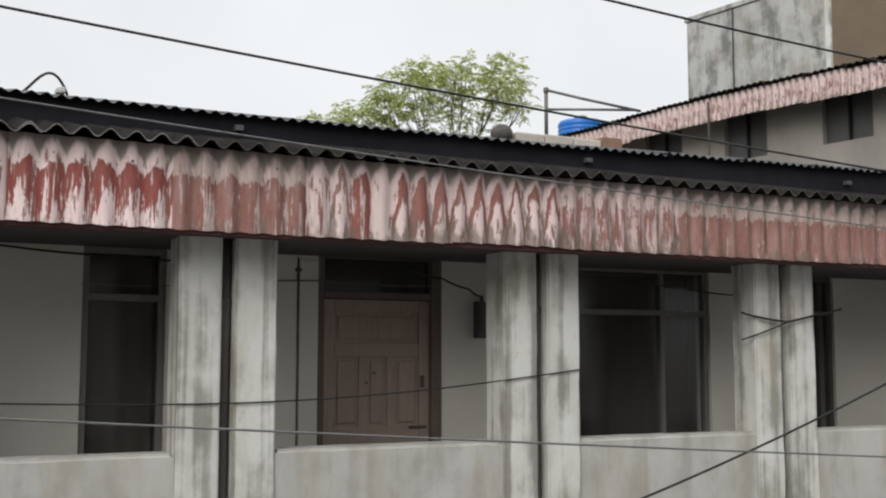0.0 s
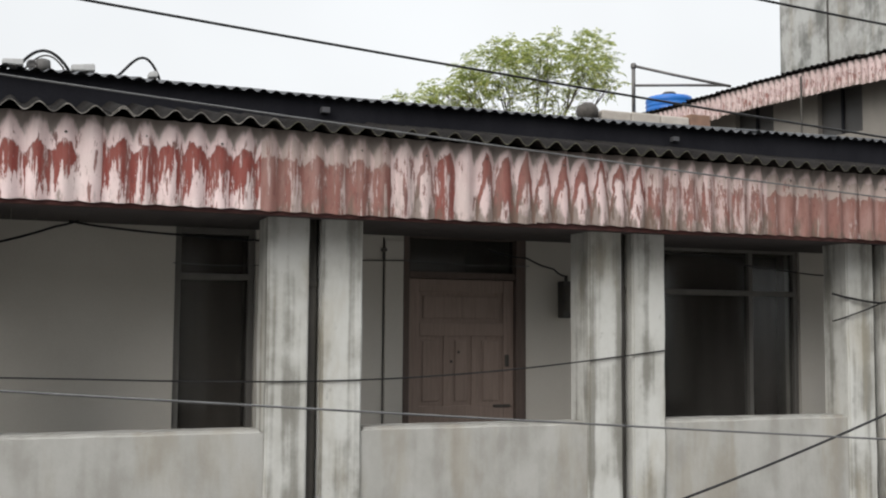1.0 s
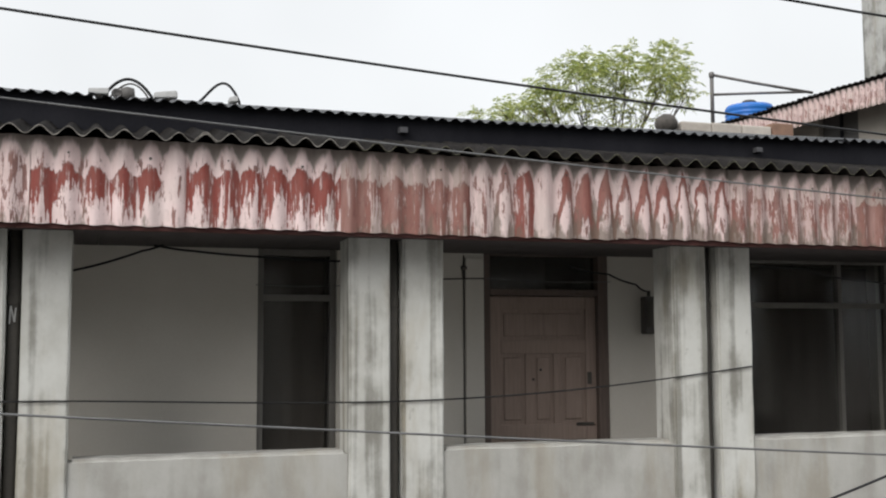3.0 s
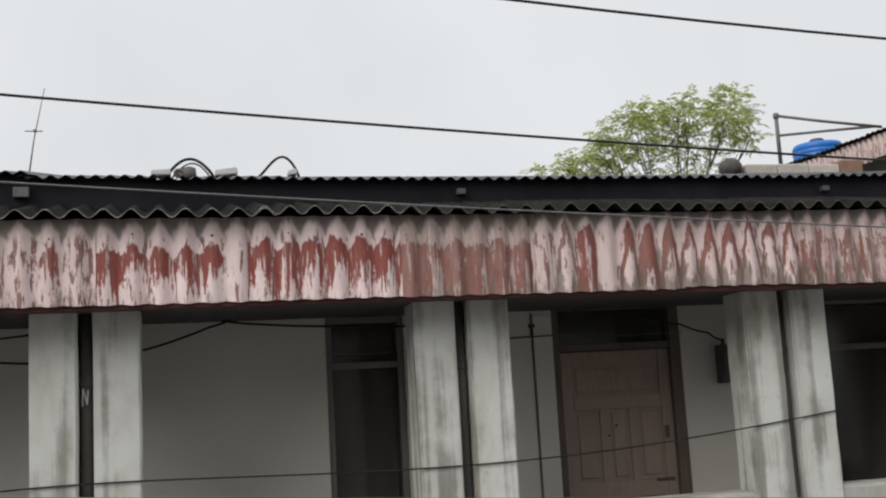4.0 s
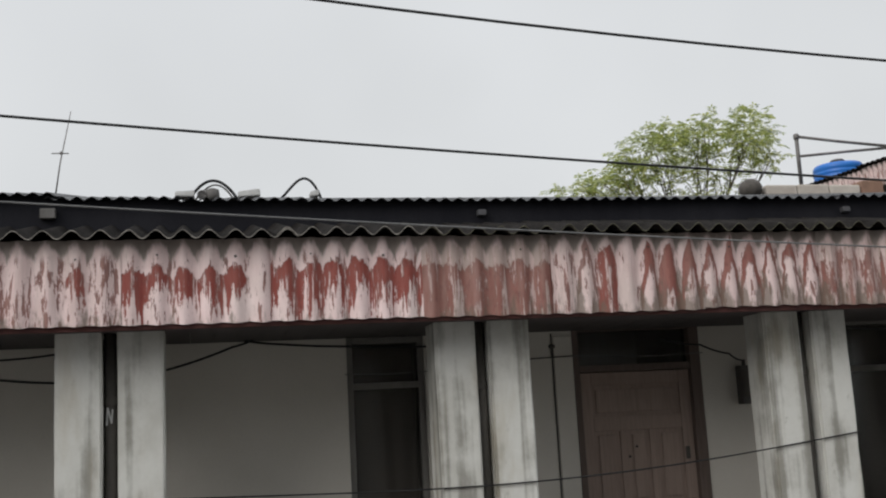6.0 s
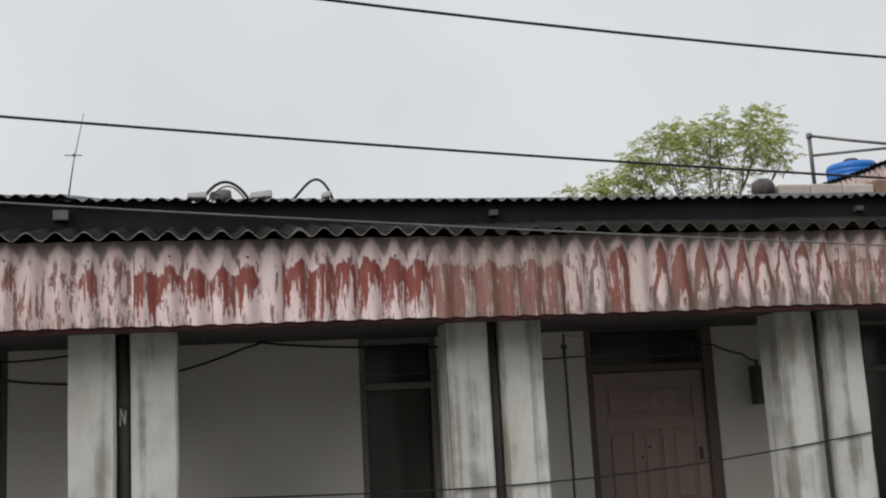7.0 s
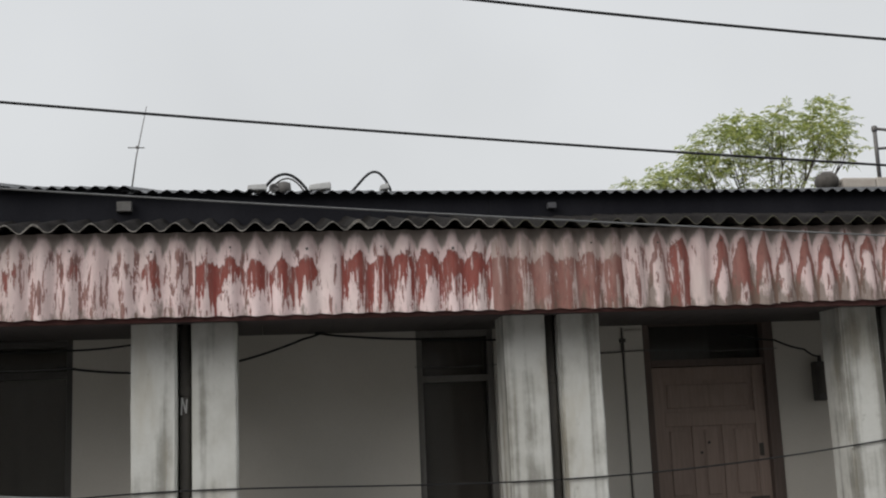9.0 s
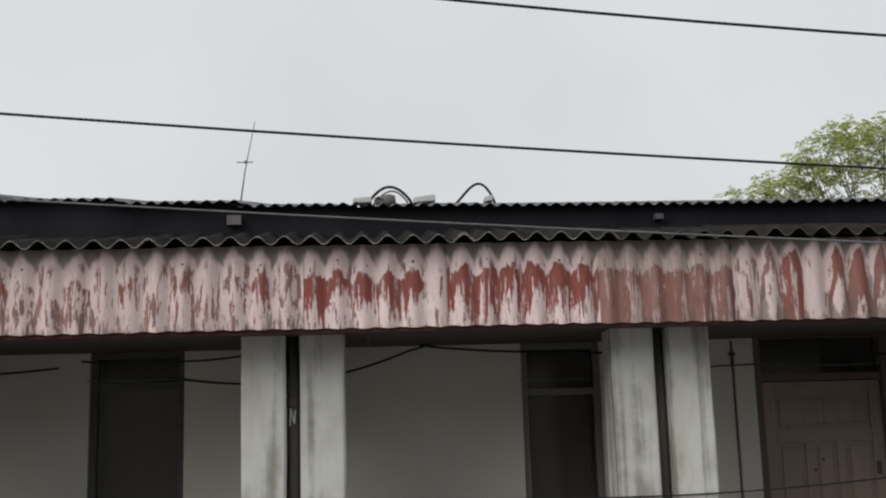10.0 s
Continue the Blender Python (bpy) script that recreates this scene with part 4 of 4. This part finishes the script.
for uc, w, z0, z1 in wins + [(U1, 0, 0, 0)]:
    part("wall", box(u, uc - w / 2, WALL, WALL + 0.25, GROUND, 6.5), M_WING, wing)
    if w:
        part("wall", box(uc - w / 2, uc + w / 2, WALL, WALL + 0.25, GROUND, z0), M_WING, wing)
        part("wall", box(uc - w / 2, uc + w / 2, WALL, WALL + 0.25, z1, 6.5), M_WING, wing)
    u = uc + w / 2
part("end_wall", box(U1 - 0.25, U1 - 0.002, WALL + 0.25, 2.9, GROUND, 6.5), M_WING, wing)
for uc, w, z0, z1 in wins:
    wing_window(uc, w, z0, z1)
part("downpipe", tube([(3.62, -0.06, GROUND), (3.62, -0.06, 3.0), (3.62, -0.06, 6.32)], 0.02, 8), M_PIPE, wing)
part("vent_stub", box(0.05, 0.16, WALL - 0.06, WALL - 0.002, 4.9, 5.55, 0.01), M_WING, wing)


def sag(u):
    return 0.085 * math.sin(math.pi * min(max(u / 7.0, 0.0), 1.0))


u, i = U0, 0
while u < U1:
    ob = part("fascia_sheet", corrugated(u, u + SHEET + 0.02, (-0.004 * (i % 2), 5.86 + sag(u + 0.44) + 0.008 * math.sin(i * 2.1)), (0, 6.31 + sag(u + 0.44)), (-1, 0), PITCH, 0.018, 0.005, PITCH / 2, 3, 0.01, 8, i + 300, 0.012), M_PAINT, wing)
    paint_sheet(ob, u, PITCH, 5.86 + sag(u + 0.44), 6.35 + sag(u + 0.44), [state(RUST, 0.3, r, 0.65, 0.8, chips=0.45, grime=0.6) for r in (0.4, 0.5, 0.6, 0.45, 0.3, 0.55)])
    part("roof_sheet", corrugated(u, u + SHEET + 0.03, (-0.09 + 0.02 * math.sin(i * 1.7), 6.345 + sag(u + 0.44) + 0.008 * math.sin(i * 1.3)), (2.9, 6.345 + 0.14 * 3.0), (-0.14, 1), PITCH, 0.022, 0.007, 0.0, 2, 0.006, 8, i + 400), M_ROOF, wing)
    u += SHEET
    i += 1

# taller block behind the wing

def wing_local(x, y):
    return wing_m.inverted() @ Vector((x, y, 0))


ta, tb = wing_local(16.48, 13.69), wing_local(17.04, 9.75)
tower = empty("concrete_block")
tower.matrix_basis = wing_m
v0 = (ta.y + tb.y) / 2
part("wall", box(tb.x, ta.x, v0, v0 + 5, GROUND, 9.33, 0.03), M_TOWER, tower, "mould-stained raw concrete wall")
part("coping", box(tb.x, ta.x + 0.04, v0 - 0.04, v0 + 0.2, 9.335, 9.45, 0.015), M_TOWER, tower)
su = ta.x - (ta.x - tb.x) * 0.345
part("cable_run", tube([(su, v0 - 0.025, 6.2), (su + 0.01, v0 - 0.025, 8.0), (su, v0 - 0.025, 9.335)], 0.02, 6), M_PIPE, tower, "thin dark pipe down the wall")
tagged(tower, "tall blank concrete block stained with black mould", "building")
brown = empty("brown_block")
brown.matrix_basis = wing_m
part("wall", box(tb.x - 6.5, tb.x - 0.003, v0 - 0.12, v0 + 5, GROUND, 11.5, 0.03), M_BROWN, brown)
part("corner_strip", box(tb.x - 0.02, tb.x + 0.22, v0 - 0.03, v0 - 0.003, GROUND, 9.33, 0.005), M_COLUMN, brown, "pale plaster strip along the corner")
tagged(brown, "tall plain brown rendered building", "building")

# ---- tank and pipe rail on the wing's roof ----
tank = empty("water_tank", (14.35, 15.05, 6.37))
R = 0.55
prof = [(R * 0.9, 0.0), (R, 0.04)]
for i in range(5):
    z = 0.06 + i * 0.10
    prof += [(R, z), (R * 0.97, z + 0.03), (R * 0.97, z + 0.06), (R, z + 0.09)]
prof += [(R * 0.99, 0.60), (R * 0.93, 0.66), (R * 0.6, 0.69), (R * 0.3, 0.70)]
smooth(part("tank_body", lathe(prof, sides=32), M_BLUE, tank))
part("lid", lathe([(0.16, 0.70), (0.165, 0.72), (0.165, 0.77), (0.13, 0.80), (0.05, 0.815)], sides=20), M_PIPE, tank, "dark screw lid")
part("stand", box(-0.5, 0.5, -0.5, 0.5, -0.15, -0.003, 0.01), M_GREY, tank)
tagged(tank, "squat blue plastic water tank on a roof", "water tank")

rail = empty("pipe_rail", (13.70, 15.55, 6.45))
rd = Vector((15.2 - 13.70, 14.6 - 15.55, 0))
smooth(part("post", tube([(0, 0, 0.0), (0, 0, 0.9), (0, 0, 1.40)], 0.045, 10), M_STEEL, rail))
smooth(part("sloping_rail", tube([(0, 0, 1.40), rd * 0.5 + Vector((0, 0, 1.16)), rd * 1.25 + Vector((0, 0, 0.83))], 0.035, 8), M_STEEL, rail))
smooth(part("level_rail", tube([(0, 0, 0.93), rd * 0.6 + Vector((0, 0, 0.90)), rd * 1.2 + Vector((0, 0, 0.86))], 0.032, 8), M_STEEL, rail))
smooth(part("elbow", lathe([(0.055, 1.33), (0.065, 1.36), (0.065, 1.43), (0.05, 1.46)], sides=12), M_STEEL, rail))
tagged(rail, "grey steel pipe rail on a roof beside the tank", "railing")


# ---- tree behind the house ----
def build_tree(base, label):
    t = empty("tree", base)
    rnd = random.Random(21)
    right = Vector((0.897, -0.441, 0))
    away = Vector((0.441, 0.897, 0))
    z_eave = 5.18 - base[2]

    def at(px, py, depth):
        return right * ((px * 0.93 - 6) * 0.0092) + away * depth + Vector((0, 0, z_eave + (py * 0.89 - 17) * 0.0092))
    bm = bmesh.new()
    fork = Vector((0.05, 0.1, z_eave - 1.7))
    tube([(0, 0, 0), (0.06, 0.02, 2.2), (0.0, 0.1, 4.6), fork], [0.26, 0.2, 0.15, 0.12], 12, bm)
    # clumps: across, up, half width, half height, fronds
    crowns = [(-232, 20, 0.22, 0.10, 14), (-190, 38, 0.34, 0.17, 40), (-178, 12, 0.34, 0.12, 24), (-146, 68, 0.30, 0.18, 44), (-105, 56, 0.40, 0.22, 64),
              (-108, 104, 0.22, 0.12, 22), (-40, 104, 0.44, 0.30, 120), (-28, 144, 0.30, 0.16, 48), (38, 140, 0.34, 0.24, 80), (62, 172, 0.16, 0.07, 12),
              (132, 144, 0.34, 0.28, 92), (124, 98, 0.32, 0.20, 56), (164, 68, 0.20, 0.09, 14), (56, 88, 0.38, 0.22, 40), (30, 36, 0.40, 0.28, 26),
              (-38, 42, 0.40, 0.26, 24), (90, 42, 0.36, 0.24, 20), (0, -40, 0.9, 0.4, 60), (-100, -50, 0.8, 0.35, 50)]
    leaves = bmesh.new()

    def leaflet(o, d, w, ln, n_):
        s = d.cross(n_).normalized() * w
        tip = o + d * ln - Vector((0, 0, ln * 0.25))
        m = o + d * ln * 0.45
        a, b, c, e = leaves.verts.new(o), leaves.verts.new(m + s), leaves.verts.new(tip), leaves.verts.new(m - s)
        leaves.faces.new((a, b, c))
        leaves.faces.new((a, c, e))

    def frond(o, d, ln):
        n_ = (Vector((0, 0, 1)) + Vector((rnd.uniform(-.5, .5), rnd.uniform(-.5, .5), 0))).normalized()
        side = d.cross(n_).normalized()
        k = 5
        for i in range(1, k + 1):
            f = i / k
            p = o + d * ln * f - Vector((0, 0, ln * 0.35 * f * f))
            for sg in (-1, 1):
                dd = (side * sg + d * 0.5 + Vector((0, 0, rnd.uniform(-0.35, 0.1)))).normalized()
                leaflet(p, dd, 0.0135, rnd.uniform(0.07, 0.115), n_)
        leaflet(p, d, 0.014, 0.08, n_)

    for px, py, rw, rh, count in crowns:
        c = at(px, py, rnd.uniform(-0.4, 0.4))
        mid = fork.lerp(c, 0.5) + Vector((rnd.uniform(-.1, .1), rnd.uniform(-.1, .1), 0.12))
        end = c - Vector((0, 0, rh * 0.2))
        tube([fork, fork.lerp(mid, 0.5), mid, mid.lerp(end, 0.6), end], [0.03, 0.018, 0.011, 0.008, 0.004], 6, bm)
        for q in range(7):
            e = c + Vector((0, 0, rnd.uniform(-0.6, 0.8) * rh)) + right * rnd.uniform(-1, 1) * rw * 0.85 + away * rnd.uniform(-0.5, 0.5)
            s = mid.lerp(end, rnd.uniform(0.1, 0.95))
            tube([s, s.lerp(e, 0.5) + Vector((0, 0, 0.04)), e], [0.006, 0.0045, 0.002], 4, bm)
        for q in range(int(count * 1.3)):
            a, r = rnd.uniform(0, math.tau), math.sqrt(rnd.random())
            o = c + right * math.cos(a) * r * rw + Vector((0, 0, math.sin(a) * r * rh)) + away * rnd.gauss(0, 0.28)
            d = (o - c + Vector((rnd.uniform(-.4, .4), rnd.uniform(-.4, .4), rnd.uniform(-0.1, 0.25)))).normalized()
            frond(o, d, rnd.uniform(0.12, 0.24))
    for px, top in ((-48, 158), (30, 152), (-75, 120)):
        s, e = at(px + 8, top - 45, 0), at(px, top, 0)
        tube([s, e], [0.006, 0.003], 4, bm)
    smooth(part("trunk", bm, M_BARK, t))
    part("crown", leaves, M_LEAF, t, "airy yellow-green feathery leaves")
    tagged(t, label, "tree")


build_tree((8.0, 9.65, GROUND), "tree with an airy yellow-green feathery crown")
